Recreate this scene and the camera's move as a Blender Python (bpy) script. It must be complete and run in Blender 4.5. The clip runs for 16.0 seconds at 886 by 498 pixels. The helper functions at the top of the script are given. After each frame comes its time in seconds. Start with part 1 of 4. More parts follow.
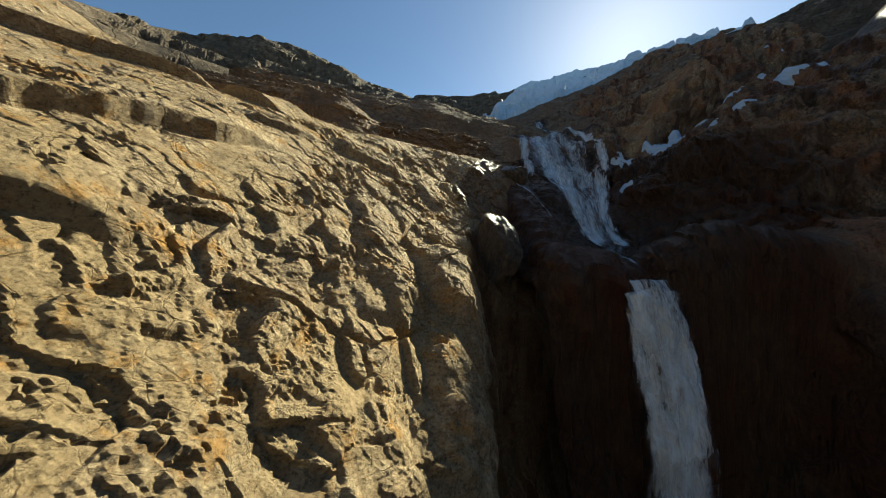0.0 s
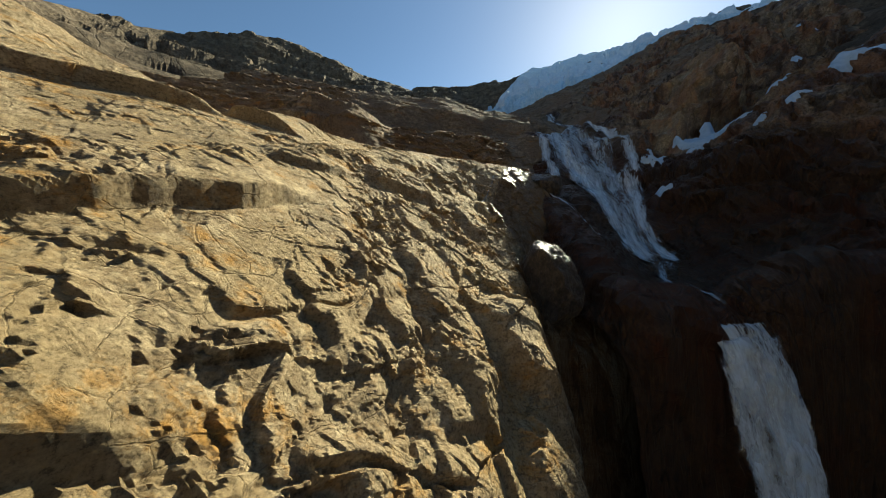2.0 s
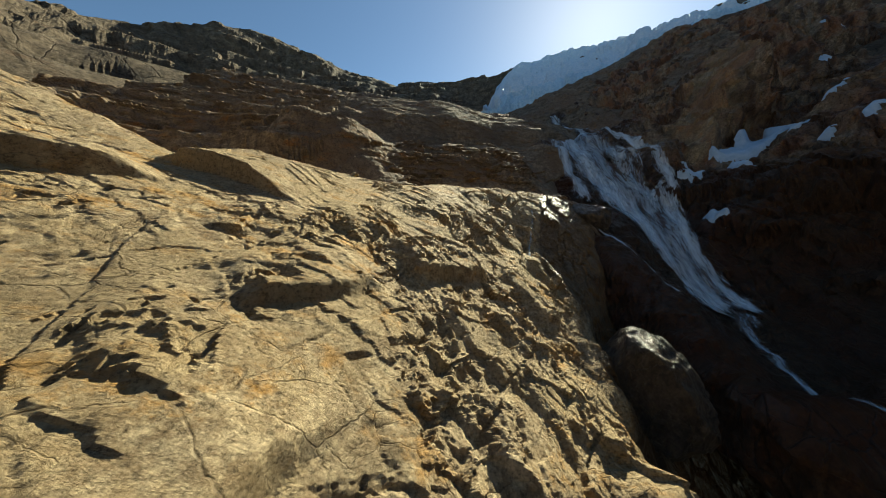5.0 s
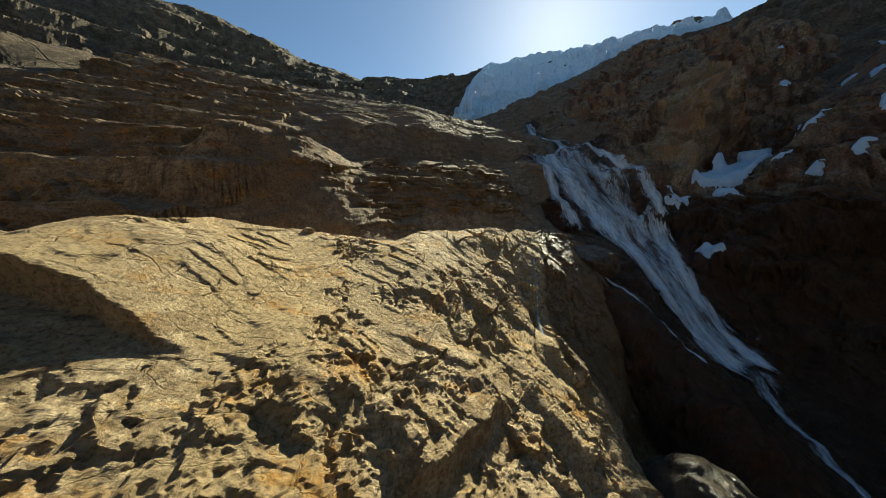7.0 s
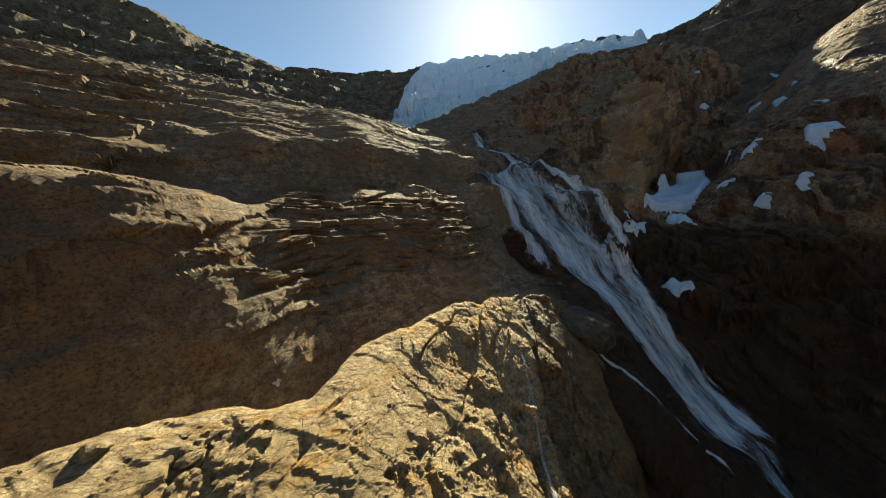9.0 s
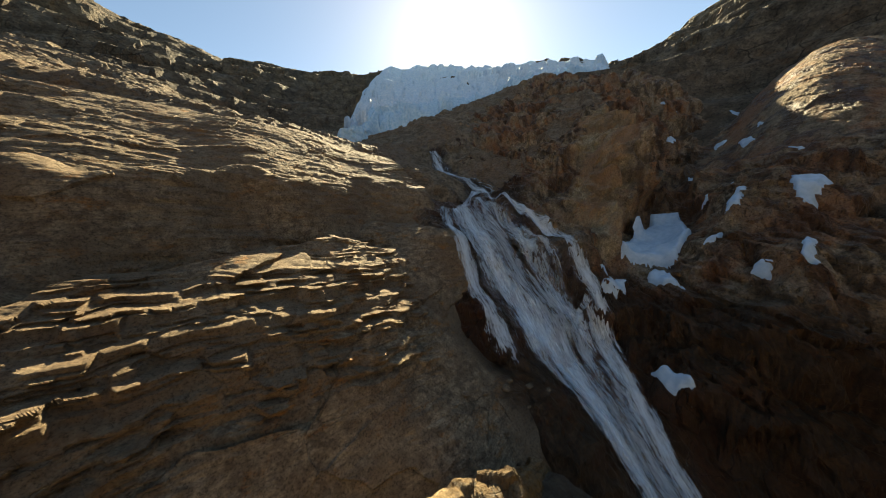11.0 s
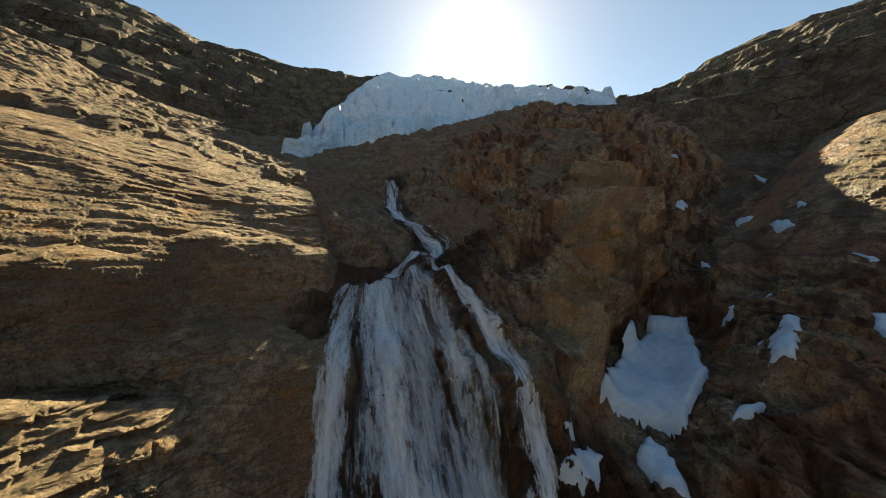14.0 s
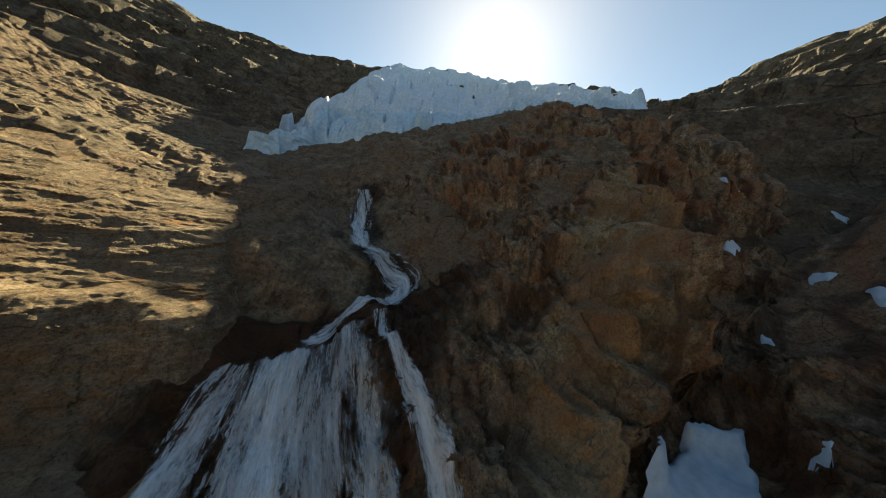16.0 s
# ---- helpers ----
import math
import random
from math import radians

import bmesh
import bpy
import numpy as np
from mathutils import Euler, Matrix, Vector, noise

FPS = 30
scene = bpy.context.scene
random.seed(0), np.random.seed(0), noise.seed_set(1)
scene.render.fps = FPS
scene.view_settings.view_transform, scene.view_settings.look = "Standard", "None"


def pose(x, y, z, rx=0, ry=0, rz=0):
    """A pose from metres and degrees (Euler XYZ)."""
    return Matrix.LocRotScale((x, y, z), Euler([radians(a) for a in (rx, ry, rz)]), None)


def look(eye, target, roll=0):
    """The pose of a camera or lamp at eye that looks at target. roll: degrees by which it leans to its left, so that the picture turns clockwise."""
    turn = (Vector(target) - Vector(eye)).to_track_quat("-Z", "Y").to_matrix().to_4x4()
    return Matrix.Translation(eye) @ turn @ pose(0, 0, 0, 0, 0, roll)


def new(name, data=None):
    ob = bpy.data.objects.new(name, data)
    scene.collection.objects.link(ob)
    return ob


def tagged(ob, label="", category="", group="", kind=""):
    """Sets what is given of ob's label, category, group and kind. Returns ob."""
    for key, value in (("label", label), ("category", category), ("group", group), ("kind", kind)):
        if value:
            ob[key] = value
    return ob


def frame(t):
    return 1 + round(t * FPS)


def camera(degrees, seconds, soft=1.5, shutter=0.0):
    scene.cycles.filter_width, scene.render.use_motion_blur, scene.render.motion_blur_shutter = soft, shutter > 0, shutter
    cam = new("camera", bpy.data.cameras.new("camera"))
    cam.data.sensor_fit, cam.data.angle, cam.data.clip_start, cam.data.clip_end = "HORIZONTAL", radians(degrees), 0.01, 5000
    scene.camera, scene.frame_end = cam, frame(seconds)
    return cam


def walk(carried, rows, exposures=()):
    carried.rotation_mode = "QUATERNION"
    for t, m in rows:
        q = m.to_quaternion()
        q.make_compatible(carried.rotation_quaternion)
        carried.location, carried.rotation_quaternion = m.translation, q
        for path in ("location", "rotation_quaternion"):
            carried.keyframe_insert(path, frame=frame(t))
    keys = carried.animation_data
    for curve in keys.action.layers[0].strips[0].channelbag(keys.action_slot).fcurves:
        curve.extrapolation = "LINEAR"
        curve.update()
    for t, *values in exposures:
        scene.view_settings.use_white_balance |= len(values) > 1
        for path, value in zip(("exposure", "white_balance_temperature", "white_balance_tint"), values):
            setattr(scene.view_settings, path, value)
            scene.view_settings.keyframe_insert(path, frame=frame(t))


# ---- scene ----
cam = camera(114.9, 16.0, soft=1.0)
PATH = [
    (0, (-2.10, 1.60, 32.28), (-1.50, 21.58, 31.99), -0.68),
    (0.5, (-3.02, 2.58, 33.61), (-2.45, 22.57, 33.12), -1.19),
    (1, (-4.06, 3.54, 34.85), (-3.53, 23.52, 34.17), -1.61),
    (1.5, (-5.18, 4.55, 35.97), (-4.66, 24.53, 35.13), -2.16),
    (2, (-6.44, 5.74, 36.96), (-5.87, 25.71, 36.05), -2.90),
    (2.5, (-7.78, 7.06, 37.93), (-7.09, 27.02, 36.96), -3.82),
    (3, (-8.98, 8.56, 39.00), (-8.12, 28.52, 37.96), -4.67),
    (5.5, (-11.01, 17.02, 45.92), (-9.15, 36.88, 44.46), -4.36),
    (6, (-11.20, 18.83, 47.44), (-8.83, 38.63, 45.87), -4.32),
    (6.5, (-11.33, 20.74, 48.92), (-8.35, 40.45, 47.23), -4.42),
    (7, (-11.39, 22.87, 50.41), (-7.64, 42.43, 48.59), -4.61),
    (7.5, (-11.30, 25.19, 51.92), (-6.68, 44.55, 49.95), -4.92),
    (8, (-10.95, 27.70, 53.55), (-5.40, 46.79, 51.40), -5.33),
    (8.5, (-10.25, 30.23, 55.22), (-3.74, 49.00, 52.93), -5.79),
    (9, (-9.14, 32.72, 56.89), (-1.70, 51.13, 54.52), -6.13),
    (11.5, (3.00, 44.65, 64.71), (12.92, 61.89, 62.57), -3.79),
    (12, (6.15, 46.49, 66.01), (16.17, 63.68, 64.04), -2.66),
    (12.5, (9.31, 48.07, 67.51), (19.40, 65.24, 65.73), -1.50),
    (13, (12.17, 49.33, 69.19), (22.26, 66.51, 67.55), -0.44),
    (13.5, (15.20, 50.68, 70.92), (25.28, 67.88, 69.35), 0.72),
    (14, (18.39, 52.30, 72.72), (28.36, 69.56, 71.03), 1.93),
    (14.5, (21.56, 54.25, 74.36), (31.38, 71.57, 72.49), 3.15),
    (15, (24.51, 56.32, 75.81), (34.17, 73.72, 73.78), 4.15),
    (15.5, (27.22, 58.44, 77.12), (36.73, 75.91, 75.07), 4.92),
    (16, (29.71, 60.63, 78.25), (39.00, 78.23, 76.28), 5.51),
]
walk(cam, [(t, look(eye, target, roll)) for t, eye, target, roll in PATH],
     [(0.0, 1.14, 6900, -5), (6.5, 1.04, 6950, -6), (9.0, 1.36, 7800, -5), (11.5, 1.74, 9100, 1), (16.0, 1.47, 9300, -2)])

# ---- world and light ----
SUN_AZ, SUN_EL = 34.6, 31.5
world = bpy.data.worlds.new("sky")
scene.world = world
world.use_nodes = True
wn, wl = world.node_tree.nodes, world.node_tree.links
skies = []
for air, dust, ozone, strength in ((1.0, 0.1, 4.0, 0.072), (0.0, 1.6, 0.0, 0.038)):
    # clear air, and the haze that glows round the sun
    sky = wn.new("ShaderNodeTexSky")
    sky.sky_type, sky.sun_disc = "NISHITA", False
    sky.sun_elevation, sky.sun_rotation, sky.altitude = radians(SUN_EL), radians(SUN_AZ), 2000
    sky.air_density, sky.dust_density, sky.ozone_density = air, dust, ozone
    back = wn.new("ShaderNodeBackground")
    back.inputs[1].default_value = strength
    wl.new(sky.outputs[0], back.inputs[0])
    skies.append(back)
both = wn.new("ShaderNodeAddShader")
wl.new(skies[0].outputs[0], both.inputs[0])
wl.new(skies[1].outputs[0], both.inputs[1])
wl.new(both.outputs[0], wn["World Output"].inputs[0])
sun = new("sun", bpy.data.lights.new("sun", "SUN"))
sun.data.energy, sun.data.angle, sun.data.color = 6.2, radians(0.53), (1.0, 0.925, 0.785)
sun.matrix_world = look((0, 0, 300), (0 - math.sin(radians(SUN_AZ)) * math.cos(radians(SUN_EL)),
                                      0 - math.cos(radians(SUN_AZ)) * math.cos(radians(SUN_EL)),
                                      300 - math.sin(radians(SUN_EL))))


# ---- noise ----
def hashed(ix, iy, iz, seed):
    h = (ix.astype(np.int64) * 374761393 + iy.astype(np.int64) * 668265263 + iz.astype(np.int64) * 2147483647 + seed * 974634777) & 0xFFFFFFFF
    h = ((h ^ (h >> 13)) * 1274126177) & 0xFFFFFFFF
    h = ((h ^ (h >> 15)) * 2246822519) & 0xFFFFFFFF
    return h ^ (h >> 16)


def perlin(p, seed=0):
    """Gradient noise at points p (n, 3), about -0.7 to 0.7."""
    i = np.floor(p).astype(np.int64)
    f = p - i
    w = f * f * f * (f * (f * 6 - 15) + 10)
    total = np.zeros(len(p))
    for dx in (0, 1):
        for dy in (0, 1):
            for dz in (0, 1):
                h = hashed(i[:, 0] + dx, i[:, 1] + dy, i[:, 2] + dz, seed)
                g = ((h & 255) / 127.5 - 1) * (f[:, 0] - dx) + (((h >> 8) & 255) / 127.5 - 1) * (f[:, 1] - dy) + (((h >> 16) & 255) / 127.5 - 1) * (f[:, 2] - dz)
                k = (w[:, 0] if dx else 1 - w[:, 0]) * (w[:, 1] if dy else 1 - w[:, 1]) * (w[:, 2] if dz else 1 - w[:, 2])
                total += g * k
    return total


def fbm(p, octaves=4, seed=0, gain=0.5):
    total, amp = np.zeros(len(p)), 1.0
    for o in range(octaves):
        total += amp * perlin(p * 2.0 ** o + 17.3 * o, seed + o)
        amp *= gain
    return total


def ridged(p, octaves=4, seed=0):
    total, amp = np.zeros(len(p)), 1.0
    for o in range(octaves):
        total += amp * (0.35 - np.abs(perlin(p * 2.1 ** o + 9.1 * o, seed + o)))
        amp *= 0.5
    return total


def cells(q, seed=0):
    """Voronoi cells of the plane points q (n, 2): distance to the border, two random numbers of the cell, and the way from its centre."""
    i = np.floor(q).astype(np.int64)
    best = np.full(len(q), 9.0)
    second = np.full(len(q), 9.0)
    ra, rb = np.zeros(len(q)), np.zeros(len(q))
    off = np.zeros((len(q), 2))
    for dx in (-1, 0, 1):
        for dy in (-1, 0, 1):
            jx, jy = i[:, 0] + dx, i[:, 1] + dy
            h = hashed(jx, jy, jx * 0, seed)
            cx, cy = jx + (h & 1023) / 1023, jy + ((h >> 10) & 1023) / 1023
            d = np.hypot(q[:, 0] - cx, q[:, 1] - cy)
            near = d < best
            second = np.where(near, best, np.minimum(second, d))
            best = np.where(near, d, best)
            g = hashed(jx, jy, jx * 0 + 1, seed + 5)
            ra = np.where(near, (g & 1023) / 1023, ra)
            rb = np.where(near, ((g >> 10) & 1023) / 1023, rb)
            off[near, 0], off[near, 1] = (q[:, 0] - cx)[near], (q[:, 1] - cy)[near]
    return second - best, ra, rb, off


def bricks(q, seed=0, slant=0.5):
    """Joint-bounded blocks of the plane points q (n, 2), in rows of unequal length: distance to the border, two random numbers, way from the middle."""
    y = q[:, 1] + 0.28 * np.sin(2.1 * q[:, 1] + seed)
    row = np.floor(y)
    fy = y - row
    a = hashed(row, row * 0, row * 0 + 2, seed)
    x = q[:, 0] * (0.65 + 0.7 * (a & 255) / 255) + ((a >> 8) & 1023) / 97.0
    x = x + 0.22 * np.sin(2.7 * x + row) + slant * (((a >> 20) & 255) / 255 - 0.5) * fy
    col = np.floor(x)
    fx = x - col
    b = hashed(row, col, row * 0 + 3, seed)
    edge = np.minimum(np.minimum(fx, 1 - fx), np.minimum(fy, 1 - fy))
    return edge, (b & 1023) / 1023, ((b >> 10) & 1023) / 1023, np.stack([fx - 0.5, fy - 0.5], 1)


def smooth(a, b, x):
    t = np.clip((x - a) / (b - a), 0, 1)
    return t * t * (3 - 2 * t)


def turned(x, y, degrees, sx, sy):
    c, s = math.cos(radians(degrees)), math.sin(radians(degrees))
    return np.stack([(c * x + s * y) / sx, (c * y - s * x) / sy], 1)


# ---- materials ----
def material(name):
    m = bpy.data.materials.new(name)
    m.use_nodes = True
    m.node_tree.nodes.remove(m.node_tree.nodes["Principled BSDF"])
    n, l = m.node_tree.nodes, m.node_tree.links
    b = n.new("ShaderNodeBsdfPrincipled")
    l.new(b.outputs[0], n["Material Output"].inputs[0])
    return m, n, l, b


def noise_node(n, l, scale, detail=6, rough=0.6, stretch=(1, 1, 1), turn=(0, 0, 0), coord="Object"):
    tc, mp, nz = n.new("ShaderNodeTexCoord"), n.new("ShaderNodeMapping"), n.new("ShaderNodeTexNoise")
    mp.inputs["Scale"].default_value = stretch
    mp.inputs["Rotation"].default_value = [radians(a) for a in turn]
    l.new(tc.outputs[coord], mp.inputs[0])
    l.new(mp.outputs[0], nz.inputs["Vector"])
    nz.inputs["Scale"].default_value, nz.inputs["Detail"].default_value, nz.inputs["Roughness"].default_value = scale, detail, rough
    return nz


def ramp(n, l, src, stops):
    r = n.new("ShaderNodeValToRGB")
    e = r.color_ramp.elements
    while len(e) < len(stops):
        e.new(0.5)
    for k, (pos, col) in zip(e, stops):
        k.position, k.color = pos, (col, col, col, 1) if isinstance(col, (int, float)) else (*col, 1)
    l.new(src, r.inputs[0])
    return r


def mix(n, l, fac, a, b, kind="MIX"):
    m = n.new("ShaderNodeMix")
    m.data_type, m.blend_type = "RGBA", kind
    for sock, v in ((m.inputs[0], fac), (m.inputs[6], a), (m.inputs[7], b)):
        if isinstance(v, (int, float)):
            sock.default_value = v
        elif isinstance(v, tuple):
            sock.default_value = (*v, 1)
        else:
            l.new(v, sock)
    return m.outputs[2]


def rock(name, light, dark, rust, rust_share=0.5, wet=0.0, streak=(1, 1, 1), streak_turn=(0, 0, 0), relief=1.0, size=1.0, tone=None, cracks=1.0, spots=(1, 1, 2.2), joints=((0, (1, 1, 1)), (0, (1, 1, 1)))):
    """Bedrock: mineral mottling, foliation streaks, rusty stains, dirt in a net of cracks, wet and with painted-in
    shade where the attribute says so.
    """
    m, n, l, b = material(name)
    big = noise_node(n, l, 0.11 / size, 6, 0.62)
    mid = noise_node(n, l, 1.1 / size, 10, 0.74)
    grain = noise_node(n, l, 5.5 / size, 9, 0.8)
    band = noise_node(n, l, 1.5 / size, 9, 0.74, streak, streak_turn)
    c = mix(n, l, ramp(n, l, mid.outputs[0], [(0.43, 0), (0.57, 1)]).outputs[0], dark, light)
    c = mix(n, l, ramp(n, l, band.outputs[0], [(0.36, 0.85), (0.54, 0)]).outputs[0], c, dark)
    if tone:
        patch_noise = noise_node(n, l, 0.16 / size, 7, 0.62, (1, 1, 0.6))
        c = mix(n, l, ramp(n, l, patch_noise.outputs[0], [(0.44, 0), (0.58, 0.8)]).outputs[0], c, tone)
    spot = noise_node(n, l, 0.34 / size, 10, 0.76, spots, streak_turn)
    c = mix(n, l, ramp(n, l, spot.outputs[0], [(0.60 - 0.1 * rust_share, 0), (0.70 - 0.1 * rust_share, 0.85)]).outputs[0], c, rust)
    c = mix(n, l, ramp(n, l, big.outputs[0], [(0.36, 0.5), (0.54, 0)]).outputs[0], c, tuple(0.45 * u + 0.3 * v for u, v in zip(light, dark)))
    c = mix(n, l, 0.9, c, ramp(n, l, grain.outputs[0], [(0.39, 0.32), (0.47, 0.86), (0.60, 1.2)]).outputs[0], "MULTIPLY")
    tc, wob = n.new("ShaderNodeTexCoord"), noise_node(n, l, 0.9 / size, 5, 0.6)
    crack = None
    for (scale, thin, sway, gain), (angle, pull) in zip(((0.40, 0.017, 0.6, 0.8), (0.62, 0.015, 0.45, 0.55)), joints):
        add, vor = n.new("ShaderNodeVectorMath"), n.new("ShaderNodeTexVoronoi")
        add.operation = "MULTIPLY_ADD"
        l.new(wob.outputs["Color"], add.inputs[0])
        add.inputs[1].default_value = (sway * size, sway * size, sway * size)
        l.new(tc.outputs["Object"], add.inputs[2])
        squeeze = n.new("ShaderNodeMapping")
        squeeze.inputs["Scale"].default_value, squeeze.inputs["Rotation"].default_value = pull, (0, 0, radians(angle))
        l.new(add.outputs[0], squeeze.inputs[0])
        l.new(squeeze.outputs[0], vor.inputs["Vector"])
        vor.feature, vor.inputs["Scale"].default_value = "DISTANCE_TO_EDGE", scale / size
        line = ramp(n, l, vor.outputs["Distance"], [(0.0, 1), (thin, 0)])
        gate = noise_node(n, l, 0.5 * scale / size, 4, 0.6)
        part_line = mix(n, l, ramp(n, l, gate.outputs[0], [(0.47, 0), (0.57, 1)]).outputs[0], (0, 0, 0), line.outputs[0])
        c = mix(n, l, mix(n, l, 1.0, part_line, (gain * cracks, gain * cracks, gain * cracks), "MULTIPLY"), c, tuple(0.25 * v for v in dark))
        crack = part_line if crack is None else mix(n, l, 1.0, crack, part_line, "LIGHTEN")
    vein = n.new("ShaderNodeAttribute")
    vein.attribute_name = "pale"
    c = mix(n, l, vein.outputs["Fac"], c, mix(n, l, 0.22, mix(n, l, 1.0, c, (1.4, 1.42, 1.35), "MULTIPLY"), (0.36, 0.29, 0.17)))
    # the attribute carries real wetness and gorge shade put into the colour
    damp_shade = n.new("ShaderNodeAttribute")
    damp_shade.attribute_name = "wet"
    c = mix(n, l, damp_shade.outputs["Fac"], c, mix(n, l, 1.0, c, (0.25, 0.19, 0.15), "MULTIPLY"))
    l.new(c, b.inputs["Base Color"])
    gloss = n.new("ShaderNodeMapRange")
    l.new(damp_shade.outputs["Fac"], gloss.inputs[0])
    gloss.inputs[3].default_value, gloss.inputs[4].default_value = 0.85 - 0.65 * wet, 0.3
    l.new(gloss.outputs[0], b.inputs["Roughness"])
    b.inputs["Specular IOR Level"].default_value = 0.2 + 0.3 * wet
    fine = noise_node(n, l, 2.6 / size, 14, 0.78, streak, streak_turn)
    bump1, bump2 = n.new("ShaderNodeBump"), n.new("ShaderNodeBump")
    bump1.inputs["Strength"].default_value, bump1.inputs["Distance"].default_value = 1.0, 0.30 * relief
    l.new(fine.outputs[0], bump1.inputs["Height"])
    bump2.inputs["Strength"].default_value, bump2.inputs["Distance"].default_value = 0.9, 0.10 * relief
    bump2.invert = True
    l.new(crack, bump2.inputs["Height"])
    l.new(bump1.outputs[0], bump2.inputs["Normal"])
    l.new(bump2.outputs[0], b.inputs["Normal"])
    return m


TAN = rock("tan_slab_rock", (0.62, 0.475, 0.29), (0.29, 0.20, 0.11), (0.47, 0.235, 0.05), 0.72, streak=(0.45, 1.8, 1.8), streak_turn=(0, 0, 52), spots=(0.5, 1.6, 1.6), relief=1.2, tone=(0.42, 0.30, 0.155), cracks=0.4, joints=((52, (0.30, 1.2, 1.2)), (-24, (0.45, 1.3, 1.3))))
BROWN = rock("brown_step_rock", (0.385, 0.285, 0.18), (0.16, 0.113, 0.071), (0.33, 0.145, 0.042), 0.45, streak=(0.35, 0.6, 3.0), relief=1.1, tone=(0.19, 0.125, 0.075), cracks=0.45, joints=((0, (0.4, 0.4, 1.6)), (0, (1.2, 1.2, 0.5))))
WALL_ROCK = rock("red_brown_wall_rock", (0.40, 0.305, 0.205), (0.17, 0.125, 0.078), (0.32, 0.14, 0.06), 0.5, streak=(1.7, 1.7, 0.35), relief=1.6, size=1.5, tone=(0.27, 0.125, 0.065), spots=(1, 1, 0.7), cracks=0.8, joints=((0, (1.2, 1.2, 0.35)), (0, (0.5, 0.5, 1.2))))
WET = rock("wet_dark_rock", (0.16, 0.12, 0.08), (0.05, 0.04, 0.028), (0.13, 0.07, 0.03), 0.3, wet=0.75, streak=(1.4, 1.4, 0.5), relief=1.8)
HEAD_ROCK = rock("brown_slope_rock", (0.29, 0.22, 0.145), (0.13, 0.095, 0.06), (0.22, 0.11, 0.05), 0.4, streak=(0.5, 0.7, 1.6), relief=2.0, size=2.5, tone=(0.20, 0.13, 0.08), cracks=0.5)
FAR = rock("far_mountain_rock", (0.20, 0.15, 0.098), (0.08, 0.058, 0.037), (0.15, 0.08, 0.038), 0.4, streak=(0.3, 0.5, 1.2), relief=4.0, size=5.0)


def snow_material(name, colour, blue, dirt=0.8):
    m, n, l, b = material(name)
    a = noise_node(n, l, 1.1, 6, 0.6)
    d = noise_node(n, l, 6.0, 5, 0.75)
    c = mix(n, l, ramp(n, l, a.outputs[0], [(0.35, 0), (0.65, 1)]).outputs[0], blue, colour)
    c = mix(n, l, ramp(n, l, d.outputs[0], [(0.66, 0), (0.74, dirt)]).outputs[0], c, (0.16, 0.13, 0.10))
    l.new(c, b.inputs["Base Color"])
    b.inputs["Roughness"].default_value = 0.7
    bump = n.new("ShaderNodeBump")
    bump.inputs["Strength"].default_value, bump.inputs["Distance"].default_value = 0.5, 0.15
    l.new(a.outputs[0], bump.inputs["Height"])
    l.new(bump.outputs[0], b.inputs["Normal"])
    return m


SNOW = snow_material("old_snow", (0.45, 0.56, 0.65), (0.33, 0.45, 0.55))
ICE = snow_material("glacier_ice", (0.68, 0.74, 0.78), (0.42, 0.57, 0.68), 0.3)
BLUE_ICE = snow_material("bare_blue_ice", (0.56, 0.70, 0.78), (0.31, 0.51, 0.64), 0.3)


